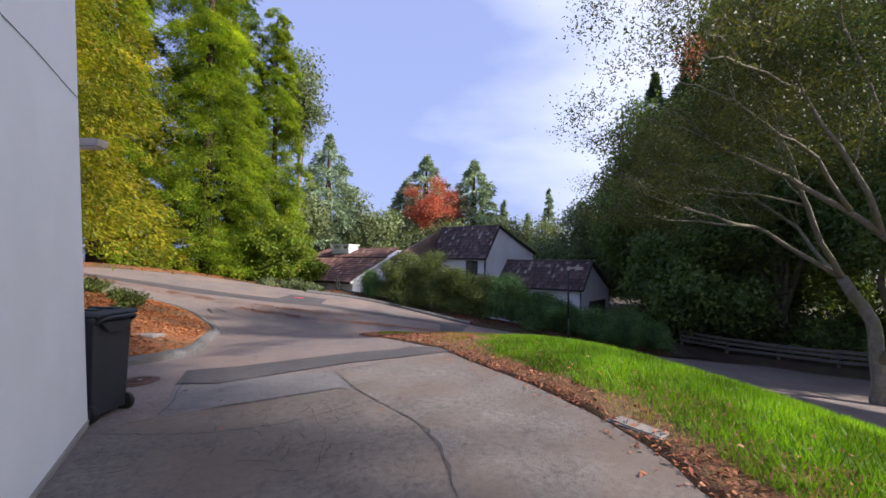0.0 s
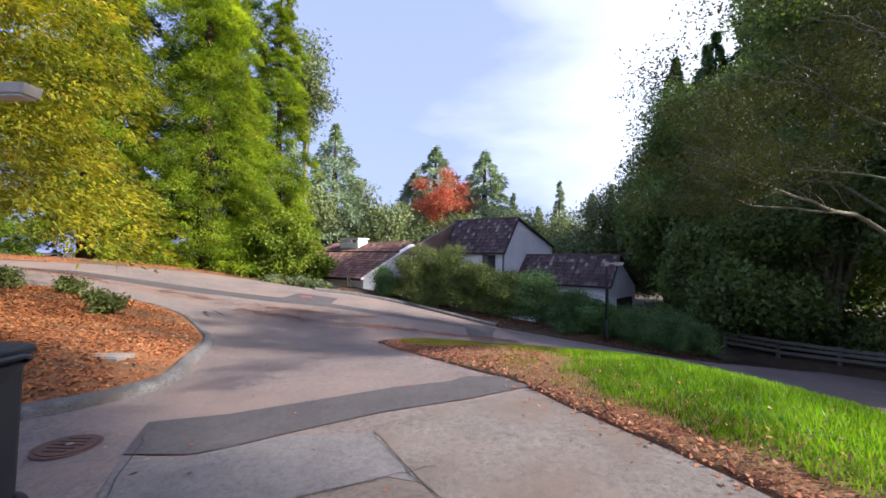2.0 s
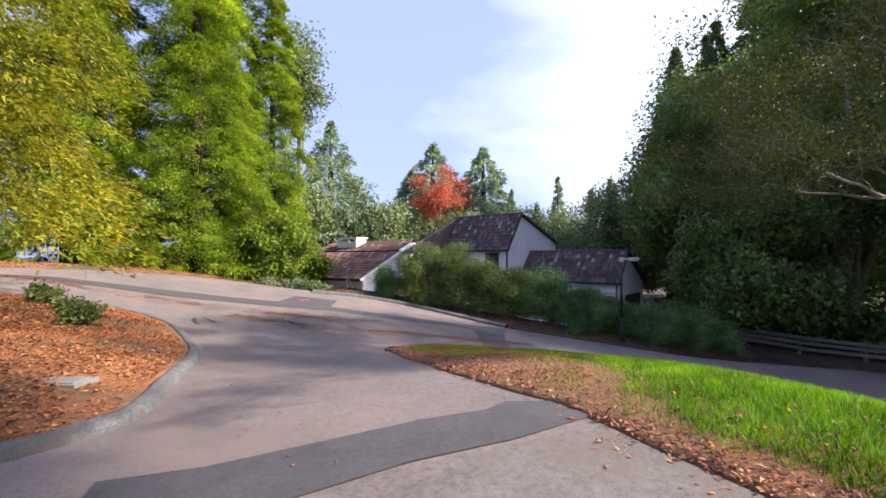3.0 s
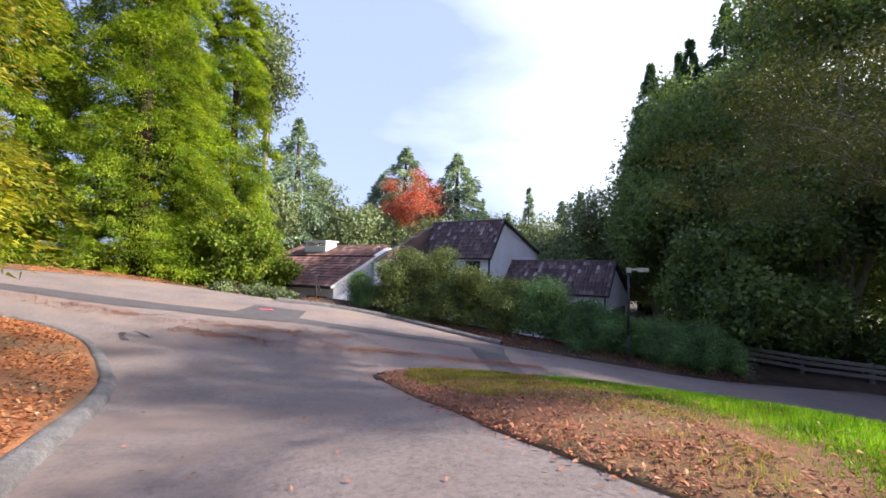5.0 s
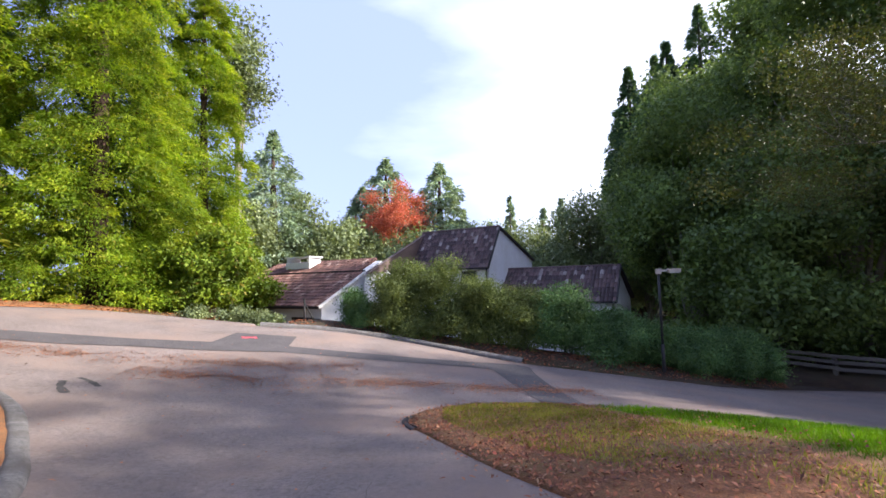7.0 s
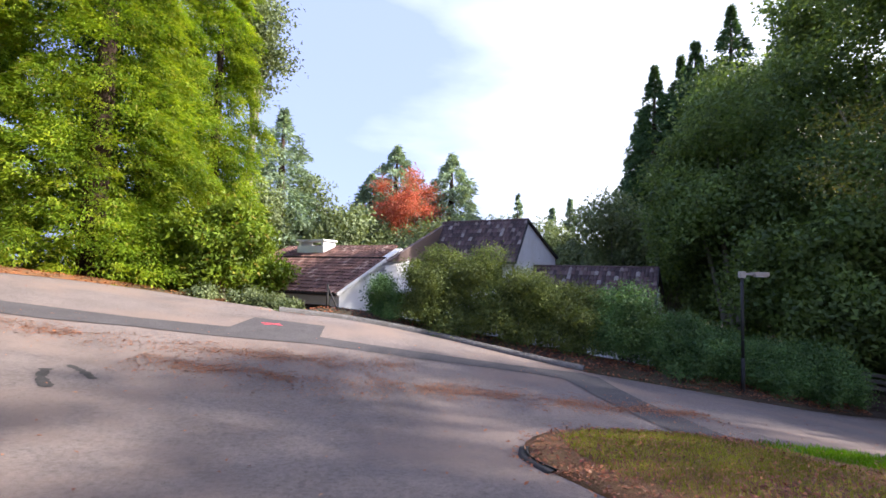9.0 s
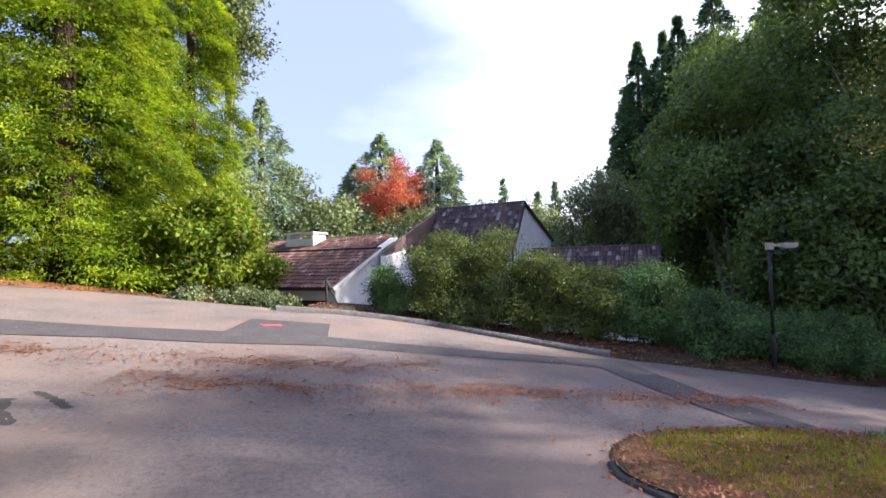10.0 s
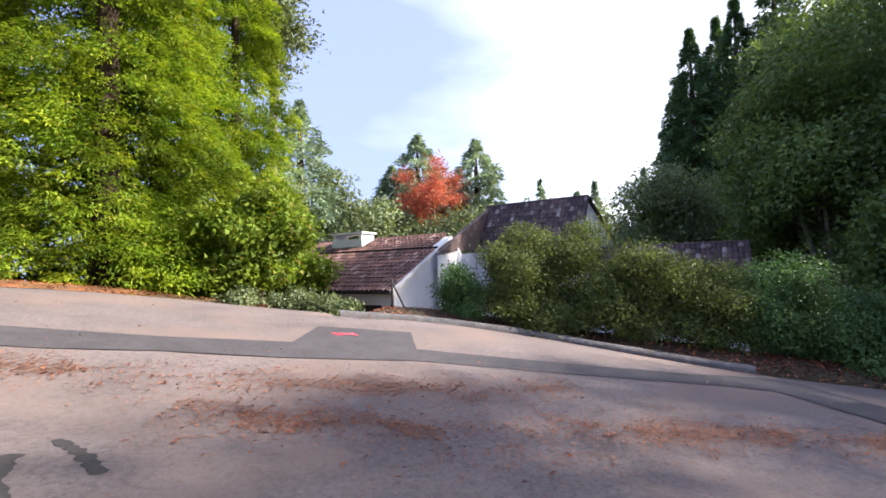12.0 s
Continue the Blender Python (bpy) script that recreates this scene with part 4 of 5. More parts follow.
def low_wing():
    P = Axes(-6.51, 31.94, -0.62)
    b1, z0, z1, L, zb = 3.87, 0.12, 1.94, 9.5, -3.6
    base = P(-4, 3, zb)
    t = thing("house_wing", base, "single-storey white house wing with red clay tile roof", "house")
    Q = Axes(-6.51, 31.94, -0.62)
    Q.o = P.o - base
    up = (z1 - z0) / b1
    ring = lambda a: [Q(a, 0.45, zb), Q(a, 9.0, zb), Q(a, 9.0, z0), Q(a, b1 + 2.0, z1 + 0.75), Q(a, b1, z1 - 0.1), Q(a, 0.45, z0 + 0.08)]
    prism((ring(-0.15), ring(-L)), "wall", M_RENDER, t)
    f, g, k0, k1 = Q(0.1, 0, z0), Q(-L, 0, z0), Q(0.1, b1, z1), Q(-L, b1, z1)
    slab([f, k0, k1, g], 0.1, "roof", M_TILE_RED, t)
    tile_field("roof_tiles", g, f - g, k0 - f, L, (k0 - f).length, 0, t, M_TILE_RED)
    beam(k0 + Vector((0, 0, 0.1)), k1 + Vector((0, 0, 0.1)), 0.12, 0.10, "flashing", M_TRIM, t)
    e, h = Q(-0.6, b1 + 0.03, z1 + 0.04), Q(-L, b1 + 0.03, z1 + 0.04)
    e2, h2 = Q(-0.6, b1 + 2.1, z1 + 0.85), Q(-L, b1 + 2.1, z1 + 0.85)
    slab([e, e2, h2, h], 0.1, "roof", M_TILE_RED, t)
    tile_field("roof_tiles", h, e - h, e2 - e, (e - h).length, (e2 - e).length, 0, t, M_TILE_RED)
    part("ridge_cap", tube([e2 + Vector((0, 0, 0.03)), h2 + Vector((0, 0, 0.03))], [0.1, 0.1], 8), M_TILE_RED, t)
    beam(f, k0, 0.06, 0.15, "verge_board", M_RENDER, t)
    beam(f + Q.w * -0.05, g + Q.w * -0.05, 0.09, 0.10, "gutter", M_TRIM, t)
    # the link roof that climbs to the two-storey house
    n0, n1, n2 = Q(0.2, b1 - 0.2, z1 - 0.12), Vector((-1.15, 41.15, 2.15)) - base, Vector((-0.02, 42.72, 4.85)) - base
    slab([n0, n1, n2], 0.12, "roof", M_TILE, t)
    tile_field("roof_tiles", n0, n1 - n0, n2 - n0, (n1 - n0).length, (n2 - n0).length, 0, t, M_TILE, keep=True)
    d = Vector((0, 0.25, 0))
    prism(([Vector((*n0.xy, 0)), Vector((*n1.xy, 0)), Vector((*n1.xy, n1.z - 0.2)), Vector((*n0.xy, n0.z - 0.2))], [Vector((*n0.xy, 0)) + d, Vector((*n1.xy, 0)) + d, Vector((*n1.xy, n1.z - 0.2)) + d, Vector((*n0.xy, n0.z - 0.2)) + d]), "wall", M_RENDER, t)
    # dark doorway with post, and the broad chimney with its cap
    m = Matrix.Translation(Q(-1.5, 0.45, zb)) @ Matrix((Q.u, Q.w, Vector((0, 0, 1)))).transposed().to_4x4()
    door = part("door", box((1.6, 0.06, 3.15), (0, -0.02, 0), m), M_TRIM, t, "dark glazed doorway")
    part("pane", box((0.6, 0.02, 2.6), (-0.36, -0.06, 0.3), m), M_GLASS, door)
    part("pane", box((0.6, 0.02, 2.6), (0.36, -0.06, 0.3), m), M_GLASS, door)
    part("wall_panel", box((0.5, 0.1, 3.1), (1.1, -0.03, 0), m), M_POST, t, "brown timber panel beside the door")
    m = Matrix.Translation(Q(-6.2, b1 + 1.3, z1 - 0.2)) @ Matrix((Q.u, Q.w, Vector((0, 0, 1)))).transposed().to_4x4()
    stack = part("chimney", box((2.2, 1.2, 1.05), (0, 0, 0), m), M_RENDER, t, "broad white chimney stack", 0.03)
    for x in (-0.95, 0.95):
        part("cap_pier", box((0.18, 1.1, 0.3), (x, 0, 1.05), m), M_RENDER, stack)
    part("cap", box((2.3, 1.3, 0.1), (0, 0, 1.353), m), M_RENDER, stack)


two_storey()
garage_wing()
low_wing()


def forked_post():
    """The dark posts at the top of the path to the house."""
    x, y = -6.35, 27.3
    t = thing("gate_post", (x, y, z_at(x, y) - 0.17), "dark slender forked timber post at the path", "post")
    part("post", tube([(0, 0, 0), (0.01, 0, 0.7), (0, 0, 1.35)], [0.045, 0.04, 0.035], 7), M_TRIM, t)
    part("brace", tube([(0.55, 0.05, 0), (0.3, 0.02, 0.6), (0.02, 0, 1.2)], [0.03, 0.03, 0.025], 7), M_TRIM, t)
    part("stay", tube([(-0.35, 0.05, 0), (-0.2, 0.02, 0.3), (0.0, 0, 0.62)], [0.025, 0.03, 0.025], 7), M_TRIM, t)


forked_post()


# ------------------------------------------------------------------ street things
def wheelie_bin():
    x, y = -3.84, 5.02
    t = thing("wheelie_bin", (x, y, z_at(x, y) + 0.0), "dark grey plastic wheelie bin with a closed lid beside the wall", "wheelie bin", rz=-4)
    body = part("body", box((0.42, 0.52, 1.04), (0, 0, 0.06), taper=0.92), M_BIN, t, bevel=0.025)
    part("front_rib", box((0.03, 0.34, 0.74), (-0.2, 0, 0.16), taper=0.85), M_BIN, body, bevel=0.008)
    part("side_panel", box((0.3, 0.02, 0.72), (-0.02, -0.245, 0.16), taper=0.85), M_BIN, body, bevel=0.006)
    part("rim", box((0.45, 0.55, 0.05), (0, 0, 1.075)), M_BIN, t, bevel=0.012)
    lid = part("lid", box((0.48, 0.57, 0.06), (0.02, 0, 1.128), taper=1.03), M_LID, t, "dark domed plastic lid", 0.025)
    part("lid_ridge", box((0.32, 0.09, 0.02), (-0.03, 0.12, 1.187)), M_LID, lid, bevel=0.006)
    part("lid_ridge", box((0.32, 0.09, 0.02), (-0.03, -0.12, 1.187)), M_LID, lid, bevel=0.006)
    part("handle", tube([(0.2, -0.24, 1.05), (0.27, -0.24, 1.1), (0.29, -0.18, 1.12), (0.29, 0.18, 1.12), (0.27, 0.24, 1.1), (0.2, 0.24, 1.05)], [0.018], 8), M_BIN, t)
    part("hinge_web", box((0.1, 0.46, 0.12), (0.22, 0, 0.95), taper=0.4), M_BIN, t, bevel=0.01)
    for s in (-1, 1):
        w = part("wheel", tube([(0.17, s * 0.225, 0.1), (0.17, s * 0.275, 0.1)], [0.1, 0.1], 20), M_RUBBER, t, bevel=0.012)
        part("hub", tube([(0.17, s * 0.276, 0.1), (0.17, s * 0.283, 0.1)], [0.055, 0.05], 14), M_BIN, w)
    part("axle", tube([(0.17, -0.22, 0.1), (0.17, 0.22, 0.1)], [0.012], 8), M_IRON, t)
    part("foot", box((0.1, 0.38, 0.07), (-0.13, 0, 0.0)), M_BIN, t, bevel=0.01)


def lamp_post(x, y, height, rz, label, pole_mat, sink=0.0, reach=0.62):
    t = thing("lamp_post", (x, y, z_at(x, y) - sink), label, "street lamp", "path lamps", rz)
    part("pole", tube([(0, 0, -0.4), (0, 0, height * 0.24)], [0.058, 0.058], 10), M_POLE_DARK, t, "dark base sleeve")
    part("pole", tube([(0, 0, height * 0.24), (0, 0, height)], [0.046, 0.046], 10), pole_mat, t)
    part("bracket", box((0.17, 0.14, 0.2), (0, 0, height - 0.05)), M_LAMPHEAD, t, bevel=0.015)
    part("arm", box((0.26, 0.06, 0.07), (0.2, 0, height + 0.04)), M_LAMPHEAD, t)
    head = part("lamp_head", box((reach, 0.26, 0.13), (0.31 + reach / 2, 0, height + 0.01), taper=0.93), M_LAMPHEAD, t, bevel=0.012)
    part("diffuser", box((reach - 0.12, 0.2, 0.025), (0.31 + reach / 2, 0, height - 0.016)), M_DIFFUSER, head)


wheelie_bin()
lamp_post(-6.78, 7.62, 3.62, 0, "tall lamp post with cream box head in the mulch bed", M_POST, 0.0)
lamp_post(6.66, 22.78, 3.3, -15, "dark lamp post with cream box head beside the hedge", M_POLE_DARK, -0.42, 0.42)


def covers():
    x, y = -4.25, 6.37
    t = thing("manhole_cover", (x, y, z_at(x, y) + 0.004), "round rusty iron manhole cover set in the asphalt", "manhole cover")
    part("ring", tube([(0, 0, -0.03), (0, 0, 0.012)], [0.27, 0.265], 28), M_IRON, t)
    part("lid", tube([(0, 0, 0.013), (0, 0, 0.02)], [0.23, 0.228], 28), M_IRON, t)
    for k in range(5):
        part("rib", box((0.3 - abs(k - 2) * 0.05, 0.02, 0.008), (0, (k - 2) * 0.07, 0.02)), M_IRON, t)
    part("keyhole_plate", tube([(0.02, 0, 0.029), (0.02, 0, 0.033)], [0.035, 0.03], 12), M_PLATE, t, "pale worn metal plate")
    x, y = -6.04, 9.08
    t = thing("utility_box", (x, y, z_at(x, y) + 0.165), "pale concrete utility box lid in the mulch", "utility box", rz=0)
    part("rim", box((0.72, 0.40, 0.12), (0, 0, -0.08)), M_PLATE, t, bevel=0.01)
    part("lid", box((0.60, 0.29, 0.03), (0, 0, 0.022)), M_PLATE, t, bevel=0.008)
    x, y = 1.94, 4.13
    t = thing("utility_cover", (x, y, z_at(x, y) + 0.005), "pale rectangular concrete cover at the lawn's edge", "utility cover", rz=-58)
    part("lid", box((0.52, 0.36, 0.06), (0, 0, -0.03)), M_PLATE, t, bevel=0.01)
    part("rim", box((0.58, 0.42, 0.06), (0, 0, -0.04)), M_KERB, t, bevel=0.01)


covers()


def rail_fence():
    line = smooth_line([(15.0, 27.3), (16.7, 25.6), (18.4, 23.9), (20.1, 22.2), (21.8, 20.5), (23.5, 18.8)], 1)
    t = thing("fence", (15.0, 27.3, z_at(15.0, 27.3) + 0.28), "weathered grey split-rail timber fence under dark trees", "fence")
    o = Vector(t.location)
    base = [Vector((p[0], p[1], float(bank_z(np.array([p[0]]), np.array([p[1]]))[0]))) - o for p in line]
    r = random.Random(5)
    for p in base:
        part("post", box((0.15, 0.15, 0.98), tuple(p - Vector((0, 0, 0.1)))), M_FENCE, t, bevel=0.015)
    for a, b in zip(base, base[1:]):
        for h in (0.2, 0.45, 0.70):
            q0, q1 = a + Vector((0, -0.1, h + r.uniform(-0.03, 0.03))), b + Vector((0, -0.1, h + r.uniform(-0.03, 0.03)))
            d = q1 - q0
            m = Matrix.Translation(q0) @ d.to_track_quat("X", "Z").to_matrix().to_4x4()
            part("rail", box((d.length + 0.12, 0.05, 0.16), (d.length / 2, 0, 0), m), M_FENCE, t, bevel=0.012)


rail_fence()


# ------------------------------------------------------------------ trees
def conifer(name, x, y, height, foot, radius, label, mat, seed, boughs, quads, size, group="", droop=0.35, power=0.75, ragged=0.4, narrow=0.34, plumes=0, blob=0.62):
    rng = np.random.default_rng(seed)
    zb = z_at(x, y) - 0.2
    bm = tube([(0, 0, -0.3), (0.05, 0, height * 0.3), (0.0, 0.06, height * 0.7), (0, 0, height * 0.98)], [radius * 0.11, radius * 0.08, radius * 0.045, 0.03], 10)
    if plumes:
        data = crown_plumes(height, foot, radius, boughs, plumes, quads, size, rng, droop, power, ragged, blob)
    else:
        data = crown_boughs(height, foot, radius, boughs, quads, size, rng, droop, power, 0.22, ragged, True, narrow)
    return tree(name, (x, y, zb), label, "tree", bm, M_BARK, data, mat, group)


def broad(name, x, y, height, foot, rx, label, mat, seed, clumps, quads, size, lobes=14, lobe=None, group="", bark=None, spread=0.35, trunk_r=0.3, category="tree", fill=0.25, dz=0.2, tri=True):
    rng = np.random.default_rng(seed)
    pr = random.Random(seed)
    zb = z_at(x, y) - dz
    lb = random_lobes(rng, lobes, rx, rx, foot, height, lobe or rx * 0.45)
    ends = [((0, 0, foot * pr.uniform(0.5, 1.0)), (q[0] * 0.8, q[1] * 0.8, q[2]), trunk_r * 0.5) for q in lb[:8]]
    bm = limbs([(0, 0, -0.3), (0.1, 0.05, foot * 0.6), (0.0, -0.1, foot + (height - foot) * 0.35), (0.1, 0, foot + (height - foot) * 0.7)], ends, trunk_r, pr)
    return tree(name, (x, y, zb), label, category, bm, bark or M_BARK_GREY, crown_lobes(lb, clumps, quads, size, rng, spread, fill, 0.55, tri), mat, group)


G_RW = "redwoods along the lane"
for k, (x, y, h, f, r, n, p, q, size, mat, lab) in enumerate([
        (-16.8, 31.4, 27, 1.8, 5.0, 190, 14, 84, 0.155, M_REDWOOD, "tall sunlit green redwood with drooping sprays"), (-21.8, 28.0, 26, 2.0, 4.6, 160, 14, 66, 0.165, M_REDWOOD, "tall green redwood beside a taller one"),
        (-13.9, 36.4, 24.0, 1.2, 3.3, 165, 11, 74, 0.165, M_REDWOOD, "slender green redwood at the row's end"), (-17.8, 37.0, 30, 1.5, 4.3, 130, 10, 36, 0.30, M_REDWOOD_SHADED, "shade-darkened redwood behind others"),
        (-24.8, 33.5, 28, 1.5, 4.2, 120, 10, 34, 0.30, M_REDWOOD_SHADED, "shade-darkened redwood behind others"), (-21.5, 40.5, 27, 1.0, 4.0, 110, 10, 30, 0.32, M_REDWOOD_SHADED, "shade-darkened redwood behind others"),
        (-27.5, 24.5, 24, 1.0, 4.2, 120, 10, 36, 0.28, M_REDWOOD_SHADED, "shade-darkened redwood beyond the lane")]):
    conifer("redwood_tree", x, y, h, f, r, lab, mat, 11 + k, n, q, size, G_RW, 0.72, 0.42, 0.42, plumes=p)
conifer("cypress_tree", -14.0, 12.3, 19, 4.3, 6.0, "overhanging conifer with yellowing drooping sprays", M_YELLOW, 18, 180, 66, 0.14, "", 0.65, 0.38, 0.4, plumes=15, blob=0.6)
broad("young_tree", -11.0, 30.2, 5.4, 0.4, 1.5, "bushy lime-green young tree at the lane edge", M_LIME, 21, 1500, 11, 0.19, 14, 0.75, trunk_r=0.07, spread=0.25)
broad("young_tree", -12.6, 30.6, 4.4, 0.3, 1.2, "bushy green young tree at the lane edge", M_REDWOOD, 22, 900, 11, 0.19, 10, 0.65, trunk_r=0.06, spread=0.25)
broad("young_tree", -10.3, 34.6, 4.6, 0.6, 1.1, "yellow-leaved young tree near the house", M_LIME, 23, 600, 10, 0.2, 9, 0.6, trunk_r=0.06, spread=0.25)
broad("alder_tree", -13.2, 40.5, 25, 14, 2.9, "thin-leaved grey-green tree above the redwoods", M_HAZED_OAK, 24, 900, 9, 0.26, 20, 1.1, trunk_r=0.22, spread=0.5, fill=0.5)

# beyond the house; distance haze is painted into the leaf colours
conifer("pine_tree", -16.2, 63, 21.5, 2, 7.5, "tall distant conifer, blue-green with haze", M_HAZED_CONIFER, 31, 130, 144, 0.52, "far conifers", 0.25, 0.62, 0.3, 0.36)
broad("oak_tree", -11.0, 62, 15.2, 2, 4.2, "distant round oak, haze-paled to grey-green", M_HAZED_OAK, 32, 1500, 8, 0.4, 16, 1.9, spread=0.5)
broad("oak_tree", -18.0, 58, 12, 2, 4.0, "distant round oak, haze-paled to grey-green", M_HAZED_OAK, 33, 1200, 8, 0.4, 14, 1.8, spread=0.5)
conifer("pine_tree", -2.6, 76, 24.2, 2, 10.5, "distant haze-paled conifer behind a red tree", M_HAZED_CONIFER, 34, 140, 168, 0.64, "far conifers", 0.25, 0.62, 0.3, 0.36)
conifer("pine_tree", 5.6, 75, 23.8, 2, 10.0, "distant haze-paled conifer beside a red tree", M_HAZED_CONIFER, 35, 140, 168, 0.64, "far conifers", 0.25, 0.62, 0.3, 0.36)
conifer("pine_tree", -6.4, 79, 20.0, 2, 7.0, "distant haze-paled conifer behind a red tree", M_HAZED_CONIFER, 36, 140, 168, 0.64, "far conifers", 0.25, 0.62, 0.3, 0.36)
broad("maple_tree", -1.0, 70, 20.6, 5, 6.0, "tree in red autumn leaf above the roofs", M_RED_LEAF, 37, 2200, 11, 0.24, 70, 0.85, spread=0.6, trunk_r=0.25, fill=0.6)
broad("oak_tree", 1.2, 62, 12.6, 2, 5.4, "round green oak behind the house", M_HAZED_OAK, 38, 1900, 8, 0.42, 18, 2.2, spread=0.5)
broad("oak_tree", -5.5, 66, 10.5, 2, 4.2, "low grey-green oak behind the house", M_HAZED_OAK, 39, 1200, 8, 0.42, 14, 1.9, spread=0.5)
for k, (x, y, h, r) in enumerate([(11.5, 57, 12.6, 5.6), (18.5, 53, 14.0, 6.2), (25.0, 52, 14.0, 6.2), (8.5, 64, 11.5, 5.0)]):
    broad("oak_tree", x, y, h, 1.0, r, "round haze-paled oak behind the garage", M_HAZED_OAK, 41 + k, 2800, 14, 0.3, 20, 2.4, "oaks behind the garage", spread=0.5)
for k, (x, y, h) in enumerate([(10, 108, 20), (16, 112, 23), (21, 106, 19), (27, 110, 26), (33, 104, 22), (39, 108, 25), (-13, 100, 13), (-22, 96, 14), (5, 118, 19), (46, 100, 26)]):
    conifer("pine_tree", x, y, h, 1, 5.2, "distant hazy conifer on the skyline", M_HAZED_CONIFER, 60 + k, 80, 110, 0.75, "skyline conifers", 0.2, 0.95, 0.5, 0.35)
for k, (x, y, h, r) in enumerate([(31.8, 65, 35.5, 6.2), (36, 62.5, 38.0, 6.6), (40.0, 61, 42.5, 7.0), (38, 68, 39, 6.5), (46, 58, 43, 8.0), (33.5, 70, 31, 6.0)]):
    conifer("redwood_tree", x, y, h, 3, r * 1.2, "tall dark backlit redwood", M_REDWOOD_SHADED, 71 + k, 330, 130, 0.5, "backlit redwoods", 0.35, 0.66, 0.4, 0.26)

# the dark oaks beyond the fence; (27.5, 16.5) is unseen, added to shade the lane
for k, (x, y, h, f, r) in enumerate([(29.5, 46.5, 30.0, 1.0, 6.8), (17.8, 35.6, 21.0, 0.3, 5.2), (16.8, 28.4, 11.0, 0.5, 3.8), (22.5, 29.0, 27.0, 3.6, 6.4), (27.0, 35.0, 30.0, 0.8, 7.2), (29.0, 24.0, 27.0, 1.6, 6.6), (34.0, 29.0, 30.0, 0.5, 7.0), (21.5, 39.5, 18.0, 0.5, 5.5), (37.0, 39.0, 26.0, 0.5, 7.0),
                                     (33.0, 20.0, 18.0, 0.5, 6.0), (26.0, 18.6, 17.5, 4.0, 5.4), (27.5, 16.5, 20.0, 3.0, 5.0), (23.6, 22.8, 19.0, 4.0, 5.0)]):
    broad("oak_tree", x, y, h, f, r, "dense dark evergreen oak in shade", M_OAK, 81 + k, 4400, 12, 0.25 if x + y < 60 else 0.34, 32, r * 0.36, "dark oaks beyond the fence", spread=0.45, trunk_r=0.42, fill=0.35)
for k, (x, y) in enumerate([(17.6, 29.6), (20.6, 29.4), (23.6, 26.4), (21.8, 24.6), (25.4, 22.4), (28.2, 21.0), (26.6, 26.5), (30, 26), (20.5, 33), (25, 31), (14.5, 31.5), (31, 32)]):
    broad("bush", x, y, 2.6, 0.1, 2.1, "dark evergreen undergrowth below the oaks", M_OAK, 151 + k, 700, 9, 0.24, 12, 0.9, "undergrowth beyond the fence", M_TWIG, 0.35, 0.05, "bush", 0.3, 0.2)
# unseen tall trees added on the sunny side to shade wall, driveway and lane
for k, (x, y, h, f, r) in enumerate([(20.0, -3.4, 27.0, 17.0, 5.2), (26.5, -4.4, 35.0, 20.5, 7.2), (21.5, 16.0, 14.5, 4.0, 4.4), (17.0, -12.0, 21.0, 4.0, 5.0), (21.0, 7.6, 12.5, 4.0, 3.4)]):
    broad("oak_tree", x, y, h, f, r, "unseen oak added beside the lower lane to cast shade", M_OAK, 171 + k, 2800, 14, 0.30, 30, r * 0.36, "oaks on the sunny side", spread=0.5, trunk_r=0.34, fill=0.35)

# out-of-view sparse crown, added only for half-shade on the lane
broad("alder_tree", 20.5, 12.3, 21.5, 12.5, 3.6, "unseen thin-leaved tree added to dapple the lower lane", M_OAK, 190, 360, 9, 0.28, 16, 1.2, spread=0.6, trunk_r=0.2, fill=0.5)


def bent_limb(points, r0, r1, pr, bm, wob=0.06):
    """A crooked limb through points, tapering from r0 to r1; gives back its finer line."""
    pts = [Vector(p) for p in points]
    fine = []
    for a, b in zip(pts, pts[1:]):
        fine += [a.lerp(b, q) + Vector((pr.uniform(-wob, wob), pr.uniform(-wob, wob), pr.uniform(-wob, wob))) * (q > 0) for q in (0.0, 0.34, 0.67)]
    fine.append(pts[-1])
    tube(fine, [r0 + (r1 - r0) * (q / (len(fine) - 1)) ** 0.8 for q in range(len(fine))], 8, bm)
    return fine


